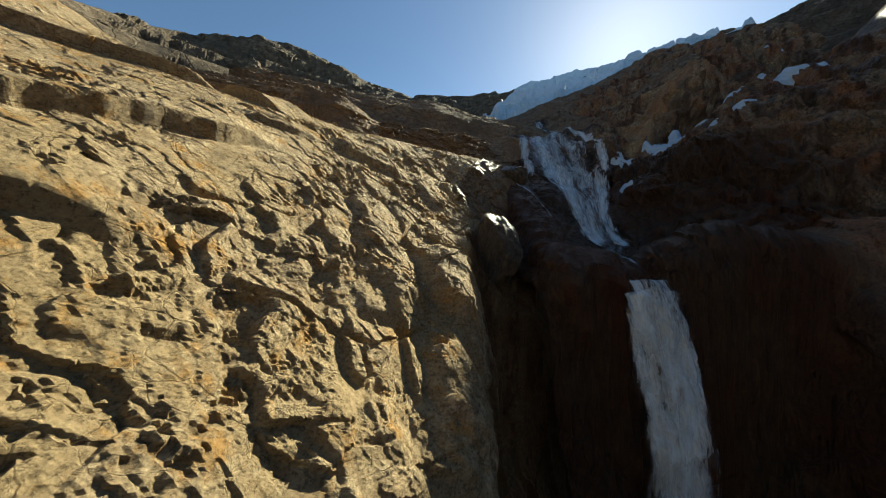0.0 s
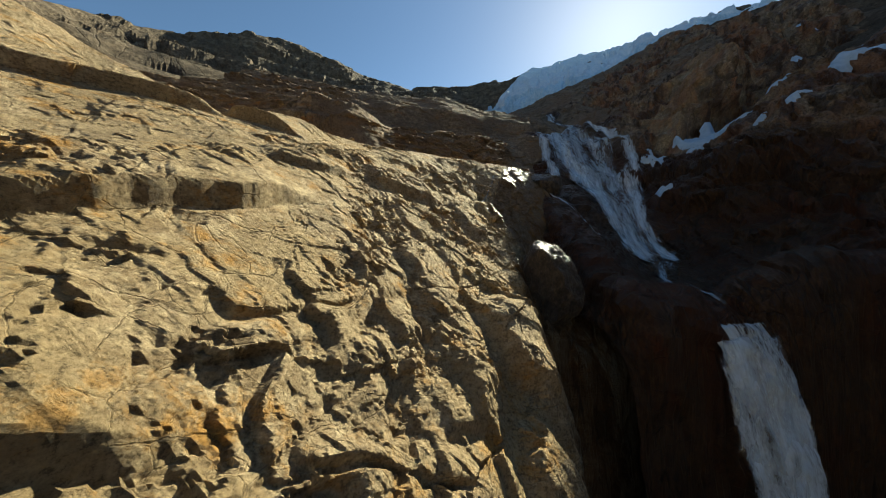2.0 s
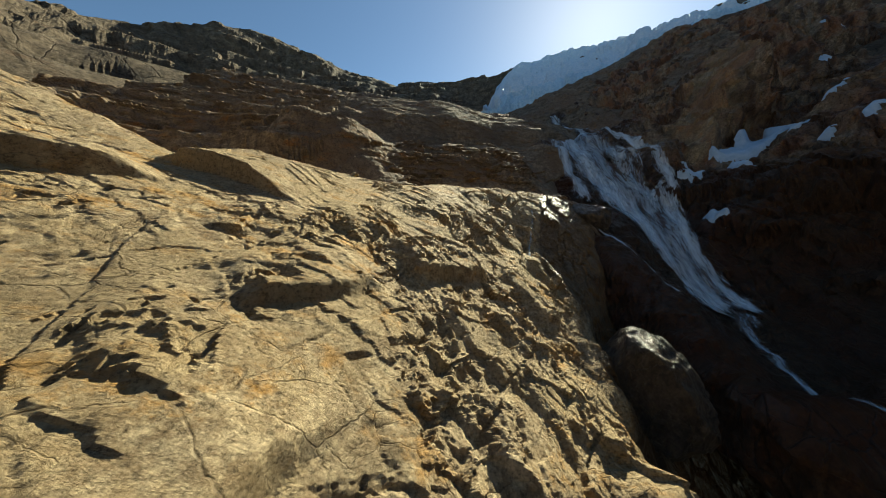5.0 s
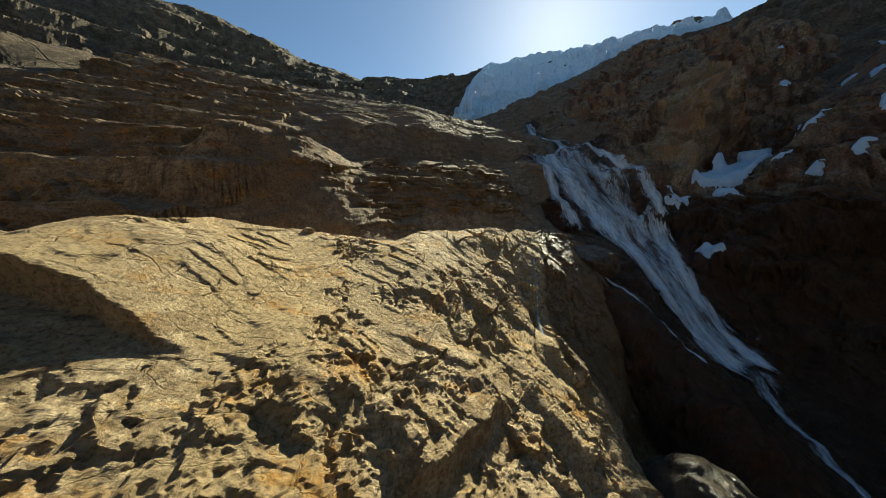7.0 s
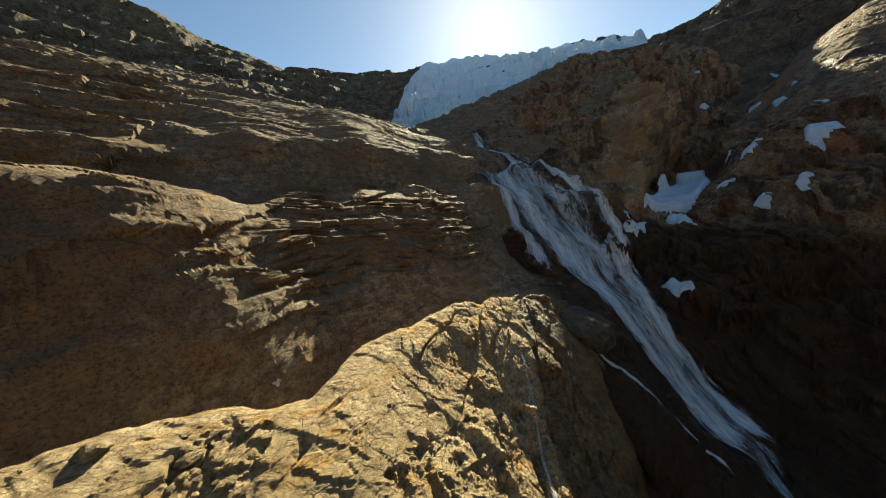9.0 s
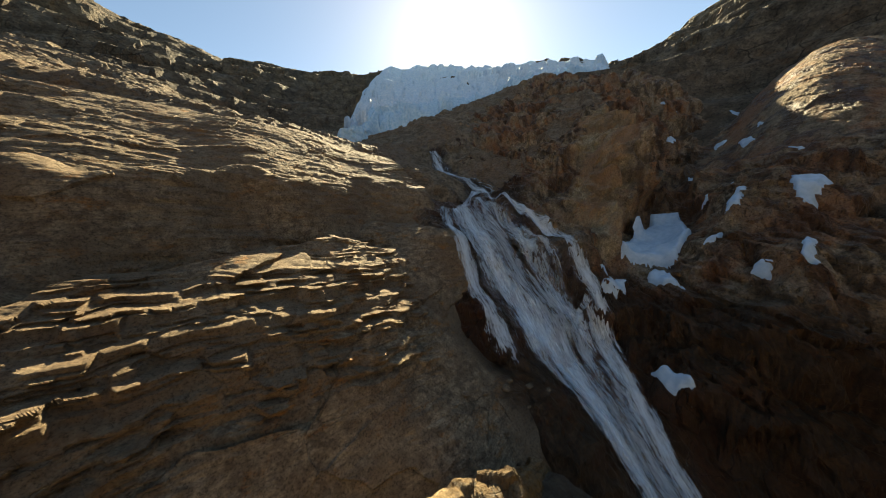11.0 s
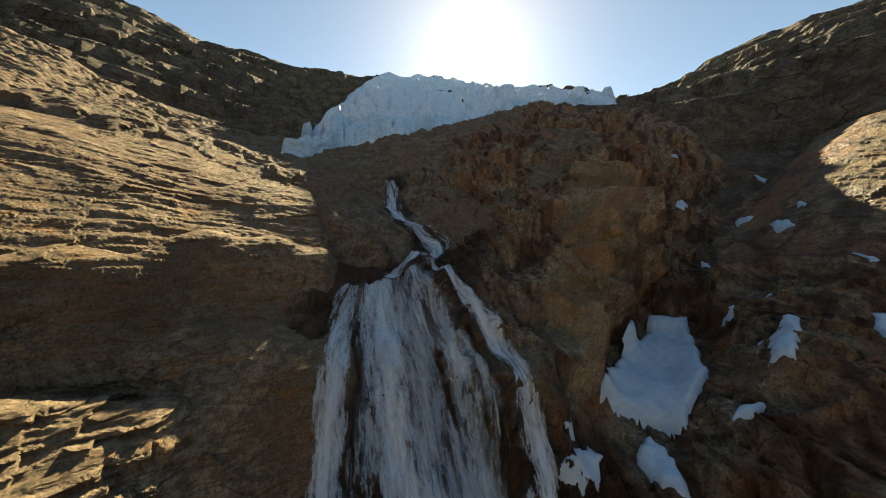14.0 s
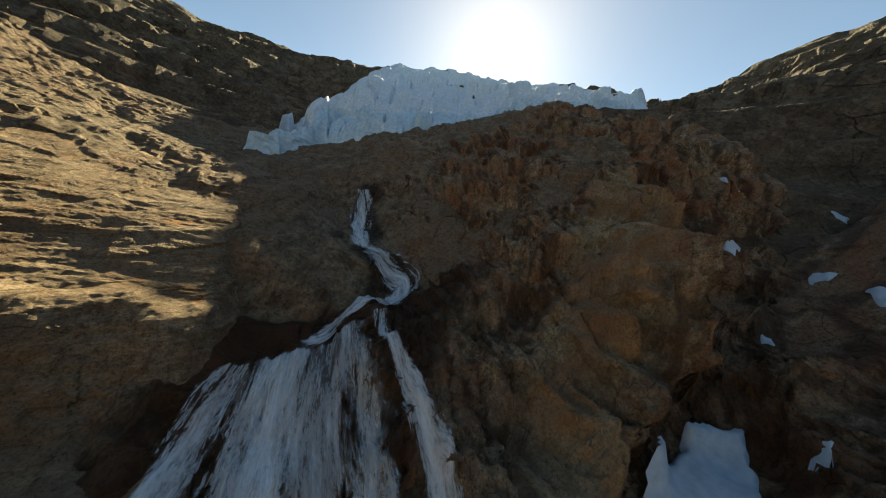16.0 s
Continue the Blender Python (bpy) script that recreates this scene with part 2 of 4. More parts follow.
def water_material(name, cover):
    """White water: foam streaks along the flow, with gaps through which the rock shows. cover: its share of foam."""
    m = bpy.data.materials.new(name)
    m.use_nodes = True
    n, l = m.node_tree.nodes, m.node_tree.links
    n.remove(n["Principled BSDF"])
    foam, gap, trans, white = n.new("ShaderNodeMixShader"), n.new("ShaderNodeBsdfTransparent"), n.new("ShaderNodeBsdfTranslucent"), n.new("ShaderNodeBsdfDiffuse")
    body = n.new("ShaderNodeMixShader")
    body.inputs[0].default_value = 0.25
    white.inputs[0].default_value, trans.inputs[0].default_value = (0.84, 0.94, 1.0, 1), (0.80, 0.92, 1.0, 1)
    l.new(white.outputs[0], body.inputs[1])
    l.new(trans.outputs[0], body.inputs[2])
    sway = noise_node(n, l, 1.0, 4, 0.6, (0.35, 0.22, 1), coord="UV")
    tc, bend = n.new("ShaderNodeTexCoord"), n.new("ShaderNodeVectorMath")
    bend.operation = "MULTIPLY_ADD"
    l.new(sway.outputs["Color"], bend.inputs[0])
    bend.inputs[1].default_value = (0.9, 0.8, 0)
    l.new(tc.outputs["UV"], bend.inputs[2])
    edge = n.new("ShaderNodeAttribute")
    edge.attribute_name = "body"
    total = edge.outputs["Fac"]
    for stretch, detail, k in (((0.40, 0.09, 1), 4, 1.7), ((1.5, 0.16, 1), 4, 0.9), ((5.0, 0.5, 1), 4, 0.4), ((7.0, 2.4, 1), 4, 0.5)):
        nz = noise_node(n, l, 1.0, detail, 0.7, stretch, coord="UV")
        l.new(bend.outputs[0], nz.inputs["Vector"].links[0].from_node.inputs[0])
        centre, mul = n.new("ShaderNodeMath"), n.new("ShaderNodeMath")
        centre.operation, mul.operation = "SUBTRACT", "MULTIPLY_ADD"
        centre.inputs[1].default_value = 0.5
        l.new(nz.outputs[0], centre.inputs[0])
        l.new(centre.outputs[0], mul.inputs[0])
        mul.inputs[1].default_value = k
        l.new(total, mul.inputs[2])
        total = mul.outputs[0]
    a = ramp(n, l, total, [(-0.40 - cover, 0), (0.05 - cover, 0.22), (0.45 - cover, 0.68), (0.85 - cover, 0.98)])
    l.new(a.outputs[0], foam.inputs[0])
    l.new(gap.outputs[0], foam.inputs[1])
    l.new(body.outputs[0], foam.inputs[2])
    l.new(foam.outputs[0], n["Material Output"].inputs[0])
    bump = n.new("ShaderNodeBump")
    bump.inputs["Strength"].default_value, bump.inputs["Distance"].default_value = 0.5, 0.4
    l.new(total, bump.inputs["Height"])
    l.new(bump.outputs[0], white.inputs["Normal"])
    return m


WATER = water_material("white_water", 0.2)
VEIL = water_material("thin_water", -0.05)


# ---- terrain ----
def weights(knots, q):
    """Matrix that blends values at the knots smoothly to the places q."""
    knots, q = np.asarray(knots, float), np.asarray(q, float)
    n = len(knots)
    k = np.clip(np.searchsorted(knots, q) - 1, 0, n - 2)
    h = knots[k + 1] - knots[k]
    t = np.clip((q - knots[k]) / h, 0, 1)
    h00, h10, h01, h11 = 2 * t**3 - 3 * t**2 + 1, t**3 - 2 * t**2 + t, 3 * t**2 - 2 * t**3, t**3 - t**2
    w = np.zeros((len(q), n))
    r = np.arange(len(q))
    np.add.at(w, (r, k), h00)
    np.add.at(w, (r, k + 1), h01)
    for at, basis in ((k, h10), (k + 1, h11)):
        lo, hi = np.maximum(at - 1, 0), np.minimum(at + 1, n - 1)
        d = basis * h / (knots[hi] - knots[lo])
        np.add.at(w, (r, hi), d)
        np.add.at(w, (r, lo), -d)
    return w


def grid_mesh(name, P, shape, mat, smooth_shade=True):
    """A mesh object over a grid of points; shape is (rows, columns)."""
    r, c = shape
    me = bpy.data.meshes.new(name)
    a = (np.arange(r - 1)[:, None] * c + np.arange(c - 1)[None]).ravel()
    f = np.stack([a, a + 1, a + c + 1, a + c], 1)
    me.vertices.add(len(P))
    me.vertices.foreach_set("co", P.astype(np.float32).ravel())
    me.loops.add(f.size)
    me.loops.foreach_set("vertex_index", f.astype(np.int32).ravel())
    me.polygons.add(len(f))
    me.polygons.foreach_set("loop_start", np.arange(0, f.size, 4, dtype=np.int32))
    me.polygons.foreach_set("use_smooth", np.full(len(f), smooth_shade))
    me.update(calc_edges=True)
    me.materials.append(mat)
    return new(name, me)


def normals(G):
    du, dv = np.gradient(G, axis=1), np.gradient(G, axis=0)
    n = np.cross(du.reshape(-1, 3), dv.reshape(-1, 3))
    return n / np.linalg.norm(n, axis=1, keepdims=True)


def base_grid(lattice, xs, ys):
    kx, ky, z = lattice
    Z = weights(ky, ys) @ np.array(z, float) @ weights(kx, xs).T
    X, Y = np.meshgrid(xs, ys)
    return np.stack([X, Y, Z], 2)


def span(*runs):
    """Coordinates from runs of (start, end, step)."""
    return np.concatenate([np.arange(a, b, s) for a, b, s in runs])


# places on the slab: x, y, radius of broken rock; x, y, radius and height of rounded bosses
BROKEN = ((-9.2, 12.8, 2.4), (-12.0, 11.4, 1.6), (-13.2, 13.0, 1.1), (-8.2, 17.4, 1.6), (-9.4, 7.0, 2.6), (-11.0, 33.8, 2.6), (-9.6, 26.4, 2.2), (-11.0, 29.6, 1.8), (-4.6, 33.2, 3.0), (-17.6, 22.2, 1.4),
          (-16.4, 25.2, 1.0), (-7.0, 41.0, 2.6), (-2.6, 44.6, 2.0), (3.0, 47.0, 2.6), (-13.8, 44.6, 1.6), (-2.0, 29.0, 2.0), (-6.0, 20.6, 1.8), (-18.6, 30.2, 2.4), (-15.8, 31.6, 2.4), (-12.8, 32.4, 2.2), (-12.0, 31.2, 1.6), (1.8, 44.0, 2.4), (5.0, 45.6, 2.4), (-1.4, 34.6, 1.8), (1.0, 36.6, 1.6))
BOSSES = ((0.0, 24.8, 3.8, 1.3), (-0.8, 19.2, 2.6, 1.0), (-5.2, 22.4, 2.6, 0.5), (-7.4, 25.6, 2.6, 0.4), (0.6, 41.6, 2.2, 0.7), (-1.0, 16.4, 1.6, 0.7), (-4.2, 12.2, 3.0, 0.6), (2.6, 33.6, 3.0, 0.9), (-2.6, 37.6, 3.0, 0.6), (-14.6, 34.4, 3.0, 0.4))


CALM = ((4, -14.5), (12, -14), (20, -13.2), (26, -11.8), (31, -11), (36, -10.5), (41, -8.5), (46, -6), (60, 0))


def ledges_across(along, across, length, width, wander, seed, sharp=0.07):
    """Saw-edged sheets of rock, 0 to 1: each rises at once and then sinks away along the first coordinate, and breaks off at its sides."""
    edge, ra, rb, off = cells(np.stack([along / (2.6 * length), across / width], 1) + 0.22 * wander, seed)
    u = along / (length * (0.75 + 0.5 * rb)) + 0.55 * wander[:, 0] + ra * 3.0 + (rb - 0.5) * 0.8 * across / width
    f = u - np.floor(u)
    return smooth(0, sharp, f) * (1 - f) * (0.45 + 0.55 * ra) * smooth(0.0, 0.05, edge)


def rough_slab(P, N):
    """Ice-polished panels, saw-edged sheets, ribs of tilted facets, zones of plucked angular blocks, cracks."""
    x, y = P[:, 0], P[:, 1]
    strike, dip = 0.62 * x + 0.79 * y, 1.3 * (0.79 * x - 0.62 * y)
    w1 = np.stack([fbm(P / 4.0, 3, 3), fbm(P / 4.0, 3, 7)], 1)
    w2 = np.stack([fbm(P / 0.9, 3, 13), fbm(P / 0.9, 3, 17)], 1)
    w3 = np.stack([fbm(P / 2.0, 4, 213), fbm(P / 2.0, 4, 217)], 1)
    cy, cx = np.array(CALM, float).T
    side = x - np.interp(y, cy, cx) + 4.0 * w1[:, 1]
    ribbed = smooth(-1.0, 2.5, side)
    broken = 0.8 * smooth(0.30, 0.42, fbm(P / 6.0, 4, 21))
    for bx, by, r in BROKEN:
        broken = np.maximum(broken, 1 - smooth(0.7, 1.1, np.hypot(x - bx, y - by) / r + 0.8 * w1[:, 0] + 0.3 * w2[:, 0]))
    rugged = np.clip(0.7 * broken + 0.45 * ribbed, 0, 1)
    d = 0.35 * fbm(P / 9.0, 2, 1) + 0.06 * fbm(P / 2.2, 3, 33) - 0.08 - 0.1 * ribbed
    for bx, by, r, h in BOSSES:
        d += h * (1 - smooth(0.45, 1.0, np.hypot(x - bx, y - by) / r + 0.35 * w1[:, 1] + 0.05 * w2[:, 1]))
    # ribs and sheets, longest down the dip, with their broken fronts towards the foot of the slab
    patchy = smooth(-0.22, 0.18, fbm(P / 5.5, 3, 221))
    d += (0.10 + 0.46 * ribbed) * (0.3 + 0.7 * patchy) * ledges_across(strike, dip, 3.8, 3.2, w1, 231, 0.10)
    d += (0.035 + 0.15 * rugged) * (0.25 + 0.75 * smooth(-0.1, 0.2, w1[:, 0])) * ledges_across(strike - 0.2 * dip, dip, 1.35, 1.5, w3, 233)
    d += (0.010 + 0.045 * rugged) * ledges_across(strike - 0.1 * dip, dip + 0.3 * strike, 0.55, 0.8, w3 + w2, 235)
    # thin sheets on the calm panels, with long ragged fronts
    thin = (1 - ribbed) * smooth(0.0, 0.16, fbm(P / np.array([3.5, 3.5, 3.5]), 3, 241))
    d += thin * 0.10 * ledges_across(y + 0.25 * x, x - 0.25 * y, 1.15, 3.4, w3, 237, 0.06)
    # tilted facets
    for size_x, size_y, turn, tilt, seed in ((2.6, 1.6, 20, 0.55, 2), (1.0, 0.62, -28, 0.15, 9), (0.45, 0.30, 35, 0.045, 14)):
        edge, ra, rb, off = cells(turned(strike, dip, turn, size_x, size_y) + 0.12 * w1 + 0.05 * w2, seed)
        d += tilt * (0.10 + 0.9 * rugged) * (off[:, 0] * (ra - 0.6) + off[:, 1] * (rb - 0.5) + 0.35 * (rb - 0.5))
    # blocks plucked out between two sets of straight joints
    edge, ra, rb, off = bricks(turned(strike, dip, -24, 1.5, 0.95) + 0.16 * w1 + 0.05 * w2, 9)
    gone = (ra > 0.66) * smooth(0.45, 0.5, broken)
    d += (0.02 + 0.09 * rugged) * (rb - 0.5) * smooth(0, 0.12, edge)
    d -= gone * smooth(0, 0.16, edge) * (0.05 + 0.12 * rb + 0.26 * np.clip(off[:, 1] + 0.2, -0.3, 0.7))
    edge, ra, rb, off = bricks(turned(strike, dip, 38, 0.62, 0.42) + 0.2 * w1 + 0.06 * w2, 14)
    chip = (ra > 0.66) * smooth(0.25, 0.35, broken)
    d += ((0.006 + 0.06 * rugged) * (rb - 0.5) - 0.11 * chip * (0.4 + rb)) * smooth(0, 0.2, edge)
    # lone angular pockets on the smooth panels, deepest under their upper side
    for size_x, size_y, turn, share, deep, seed in ((1.5, 0.45, 10, 0.982, 0.22, 27), (0.7, 0.3, -30, 0.98, 0.15, 28), (1.3, 0.6, 24, 0.99, 0.26, 29)):
        edge, ra, rb, off = bricks(turned(strike, dip, turn, size_x, size_y) + 0.16 * w2, seed, 0.9)
        d -= deep * (ra > share) * (0.55 + np.clip(off[:, 1], -0.45, 0.5)) * smooth(0.02, 0.2, edge)
    # long joints in two sets, open only in places
    for turn, a, b, seed in ((75, 2.4, 9.0, 19), (12, 3.1, 14.0, 23)):
        edge, ra, rb, off = cells(turned(strike, dip, turn, a, b) + 0.14 * w1 + 0.03 * w2, seed)
        d += 0.07 * (ra - 0.5) * smooth(0, 0.04, edge) - 0.05 * smooth(0.0, 0.2, w3[:, 1]) * np.exp(-((edge / 0.02) ** 2))
    # fine splinters and the lineation of the polish
    edge, ra, rb, off = bricks(turned(strike, dip, 6, 0.75, 0.20) + 0.10 * w2, 37)
    d += (0.008 + 0.02 * rugged) * (ra - 0.5) + (0.012 + 0.03 * rugged) * off[:, 1] * (rb - 0.4)
    d += (0.015 + 0.015 * rugged) * fbm(P / 0.40, 3, 31)
    return P + N * d[:, None]


def rough_strata(P, N, amp=1.0):
    """Layered rock: thin ledges on tilted beds, cut by joints into blocks."""
    x, y = P[:, 0], P[:, 1]
    w1 = np.stack([fbm(P / 6.0, 3, 3), fbm(P / 6.0, 3, 7)], 1)
    d = 1.0 * fbm(P / 14.0, 2, 43) + (0.22 - 0.12 * smooth(74, 80, y)) * ridged(P / 4.5, 3, 47)
    edge, ra, rb, off = cells(turned(x, P[:, 2], 6, 6.0, 2.6) + 0.3 * w1, 51)
    d += 0.5 * smooth(72, 78, y) * ridged((P + np.array([0, 0, 1.0]) * (0.10 * x)[:, None]) / np.array([7.0, 7.0, 1.0]), 4, 48)
    d += (0.45 - 0.2 * smooth(74, 80, y)) * amp * ((ra - 0.5) + off[:, 0] * (rb - 0.5))
    P = P + N * d[:, None]
    bedded = smooth(-18, -10, x + 3 * w1[:, 0]) * (1 - smooth(10, 14, x)) * smooth(50, 53, P[:, 2] + 3 * w1[:, 1]) * (1 - smooth(60.5, 63, P[:, 2]))
    share = np.clip(0.30 * smooth(0.0, 0.2, fbm(P / 9.0, 3, 45)) + bedded + 0.5 * smooth(-20, -30, x), 0, 1) * amp
    left = smooth(-16, -30, x)
    # tall cliff bands far over the slab
    tilt = 0.10 * x + 1.6 * fbm(P / 16.0, 3, 141) + 0.4 * fbm(P / 3.0, 2, 142)
    bed = (P[:, 2] + tilt) / 4.6
    row = np.floor(bed)
    P[:, 2] += 0.9 * left * ((row + smooth(0.45, 0.95, bed - row)) * 4.6 - tilt - P[:, 2])
    # beds, each broken into blocks that stand out or are missing
    flat_n = np.hypot(N[:, 0], N[:, 1]) + 1e-6
    out_dir = np.stack([N[:, 0] / flat_n, N[:, 1] / flat_n, 0 * x], 1)
    cot = np.clip(N[:, 2] / flat_n, 0, 1.3)
    for step, long, seed, out in ((1.1, 3.2, 55, 1.1), (0.42, 1.5, 58, 0.8)):
        tilt = 0.11 * x - 0.03 * y + 0.9 * fbm(P / 16.0, 2, 41) + 0.5 * fbm(P / 4.0, 2, 44) + 0.10 * fbm(P / 2.6, 2, 42)
        edge, ra, rb, off = bricks(np.stack([(x + 0.3 * y) / long + 0.25 * w1[:, 0], (P[:, 2] + tilt) / step], 1), seed, 0.3)
        stand = share * (0.15 + 0.85 * smooth(0.25, 0.35, ra))
        P = P + out_dir * (stand * smooth(0, 0.16, edge) * (0.9 * cot * off[:, 1] * step + out * (rb - 0.4)))[:, None]
    d = 0.06 * fbm(P / 0.8, 3, 57) + 0.08 * ridged(P / np.array([2.2, 2.2, 0.6]), 3, 59)
    return P + N * d[:, None]


BUTTRESSES = ((50.0, 73.5, 3.6, 3.0), (54.0, 77.0, 4.2, 4.5), (60.0, 79.5, 5.0, 6.0), (66.0, 81.0, 5.6, 6.5), (72.0, 84.0, 6.0, 6.0), (79.0, 87.5, 6.0, 4.5), (45.5, 66.0, 2.6, 1.4), (62.0, 58.0, 3.4, 2.0), (76.0, 66.0, 4.0, 2.4), (88.0, 72.0, 5.0, 3.0))


def rough_wall(P, N, amp=1.0):
    """Steep weathered wall: rounded ribs and gullies down the fall line, cliff bands, broken blocks."""
    x, y, z = P.T
    wob = np.stack([fbm(P / 6.0, 3, 3), fbm(P / 6.0, 3, 7)], 1)
    S = (P + 2.0 * np.stack([fbm(P / 5.0, 2, 71), fbm(P / 5.0, 2, 73), z * 0], 1)) / np.array([10.0, 10.0, 26.0])
    calm = 1 - 0.8 * smooth(77, 85, x) * smooth(38, 45, y) * (1 - smooth(70, 76, y))
    calm = calm * (1 - 0.75 * np.exp(-(((x - 59) / 11.0) ** 2) - ((y - 67) / 6.5) ** 2))
    d = amp * calm * (5.5 * ridged(S, 2, 61) + 2.4 * ridged(S * 2.9, 3, 62) + 1.6 * fbm(P / 15.0, 4, 63))
    for cx, cy, r, h in BUTTRESSES:
        d += amp * calm * h * (1 - smooth(0.3, 1.1, np.hypot(x - cx, y - cy) / r + 0.4 * wob[:, 0]))
    P = P + N * d[:, None]
    z = P[:, 2]
    # cliff bands with benches on top
    lift = 2.2 * fbm(P / 12.0, 3, 75) + 0.05 * x
    bed = (z + lift) / 7.5
    row = np.floor(bed)
    P[:, 2] += 0.40 * amp * calm * ((row + smooth(0.15, 0.95, bed - row)) * 7.5 - lift - z)
    d = 0
    edge, ra, rb, off = cells(turned(x - 0.4 * y, z, 14, 3.6, 7.0) + 0.25 * wob, 65)
    d += amp * (0.9 * (ra - 0.5) + 1.3 * off[:, 0] * (rb - 0.5)) - 0.6 * amp * np.exp(-(edge / 0.04) ** 2)
    edge, ra, rb, off = cells(turned(x - 0.4 * y, z, 20, 1.2, 2.8) + 0.25 * wob, 67)
    d += amp * (0.5 * (ra - 0.5) + 0.5 * off[:, 1] * (rb - 0.5)) - 0.2 * amp * np.exp(-(edge / 0.05) ** 2)
    edge, ra, rb, off = cells(turned(x - 0.4 * y, z, 40, 0.7, 1.0) + 0.4 * wob, 68)
    d += amp * 0.18 * (ra - 0.5)
    d = d * calm + 0.7 * (1 - smooth(18, 28, x)) * ridged((P + np.array([0, 0, 1.0]) * (0.10 * x)[:, None]) / np.array([8.0, 8.0, 1.2]), 4, 76)
    d += 0.14 * fbm(P / 1.3, 4, 69)
    return P + N * d[:, None]


def ledge(P, ax, ay, bx, by, height, reach, fade=3.0):
    """Raises the rock uphill of a line from a to b, with a sharp lip along it that dies out over reach metres."""
    ux, uy = bx - ax, by - ay
    length = math.hypot(ux, uy)
    ux, uy = ux / length, uy / length
    along = (P[:, 0] - ax) * ux + (P[:, 1] - ay) * uy
    piece = np.floor(along / 0.9 + 0.8 * np.sin(along * 1.7 + ax))
    wav = 0.9 * fbm(np.stack([along / 4.5, along * 0, along * 0 + ax], 1), 3, 5) + 0.03 * ((hashed(piece, piece * 0, piece * 0, 31) & 255) / 255 - 0.5)
    across = (P[:, 1] - ay) * ux - (P[:, 0] - ax) * uy + wav
    ends = smooth(0, fade, along) * smooth(0, fade, length - along)
    lift = height * ends * smooth(-0.22, 0.10, across) * (1 - smooth(0.4 * reach, reach, across))
    lip = lift * (1 - smooth(0.0, 2.2, across))
    P[:, 2] += lift
    P[:, 0] += 0.35 * uy * lip
    P[:, 1] -= 0.35 * ux * lip


# heights at crossings of the two rows of coordinates, in metres
SLAB = (
    (-60, -42, -30, -22, -15, -9, -4, 0, 4, 8, 12, 17),
    (2, 11, 19, 27, 35, 43, 50, 56),
    (
        (57.5, 48, 40.5, 35, 29, 23, 17, 12, 7.5, 4, 2, 1),
        (60, 49.5, 43, 38.5, 34.5, 28, 21.5, 16.5, 11.5, 6.5, 3.5, 2),
        (62, 52, 45.5, 42, 38.5, 33, 27, 22.5, 17.5, 11.5, 7, 4.5),
        (65, 54.5, 49, 46, 42.5, 37.5, 33, 30.5, 27, 22.5, 17.5, 14),
        (67, 56, 50.8, 48.7, 46, 42, 38.5, 35.5, 33.5, 32, 30.5, 28),
        (69.5, 59, 53.6, 51.6, 49.1, 47.3, 44, 41, 38.5, 37.5, 37, 36),
        (72, 62, 56.8, 53.6, 51.5, 50.3, 48.5, 47, 45.5, 44.5, 43.5, 41.5),
        (74, 65, 60.5, 57.5, 55, 53.5, 52, 51, 50, 49, 48, 45.5),
    ),
)
STEP = (
    (-60, -40, -27, -17, -9, -2, 5, 12, 19, 26),
    (41, 48, 54, 60, 66, 71, 77, 82, 88, 100, 120),
    (
        (63, 51, 45, 40.5, 36.5, 34, 32.5, 31.5, 30.5, 29.5),
        (65, 55.5, 51, 46, 41, 38, 36.5, 35.5, 33.5, 31.5),
        (67, 60, 58, 53.3, 46.5, 43, 42, 40.5, 38, 35.5),
        (69.5, 64, 62, 58.3, 52.5, 50, 47.5, 45.5, 43.5, 41),
        (72, 67.5, 64.5, 61, 58.5, 57, 54, 50.5, 48, 45.5),
        (74.5, 70.5, 68, 64.5, 61.2, 60.3, 58, 54.5, 51.5, 49.5),
        (77.5, 73.5, 71.5, 69, 66.5, 62.4, 61.6, 59, 56.5, 54.5),
        (80.5, 76, 74.5, 73, 71, 69, 65.5, 62.5, 61.5, 59.5),
        (85.5, 80, 77.5, 76, 75.5, 74.5, 71, 68, 66.5, 65.5),
        (92.5, 87.5, 84, 82.5, 81.5, 81, 79.5, 77, 75.5, 74),
        (99, 95, 92, 89.5, 88.5, 87, 86, 85, 84, 82.5),
    ),
)
GORGE = (
    (8, 14, 20, 25, 30, 35, 41, 48),
    (0, 12, 20, 26.2, 27.8, 34, 42, 50, 58, 66, 75, 85, 96),
    (
        (3.5, 0.5, -2, -2, 1, 7, 12.5, 19),
        (7, 1, -1, -1, 4, 13, 19, 25),
        (11, 4, 1, 0, 8, 21, 25, 30),
        (20, 11, 5, 6, 17, 26, 30, 35),
        (29.5, 28.6, 28.2, 30.5, 31.5, 31.5, 32.5, 36),
        (31.5, 30.4, 28.4, 29, 30, 31.5, 34, 38),
        (36.5, 35, 30.5, 29.5, 30.5, 33.5, 38.5, 43.5),
        (44.5, 41, 35.5, 33, 33, 36.5, 42.5, 48.5),
        (48, 46.5, 43, 40.5, 39, 40.5, 44.5, 50),
        (51.5, 49.5, 47.5, 46, 45.5, 45.5, 47, 50),
        (59, 57, 55.5, 54, 53.5, 53.5, 53.5, 54),
        (66.5, 65, 63.5, 62, 61.5, 61, 61, 62),
        (76.5, 73, 70.5, 69, 68, 67.5, 68, 69),
    ),
)
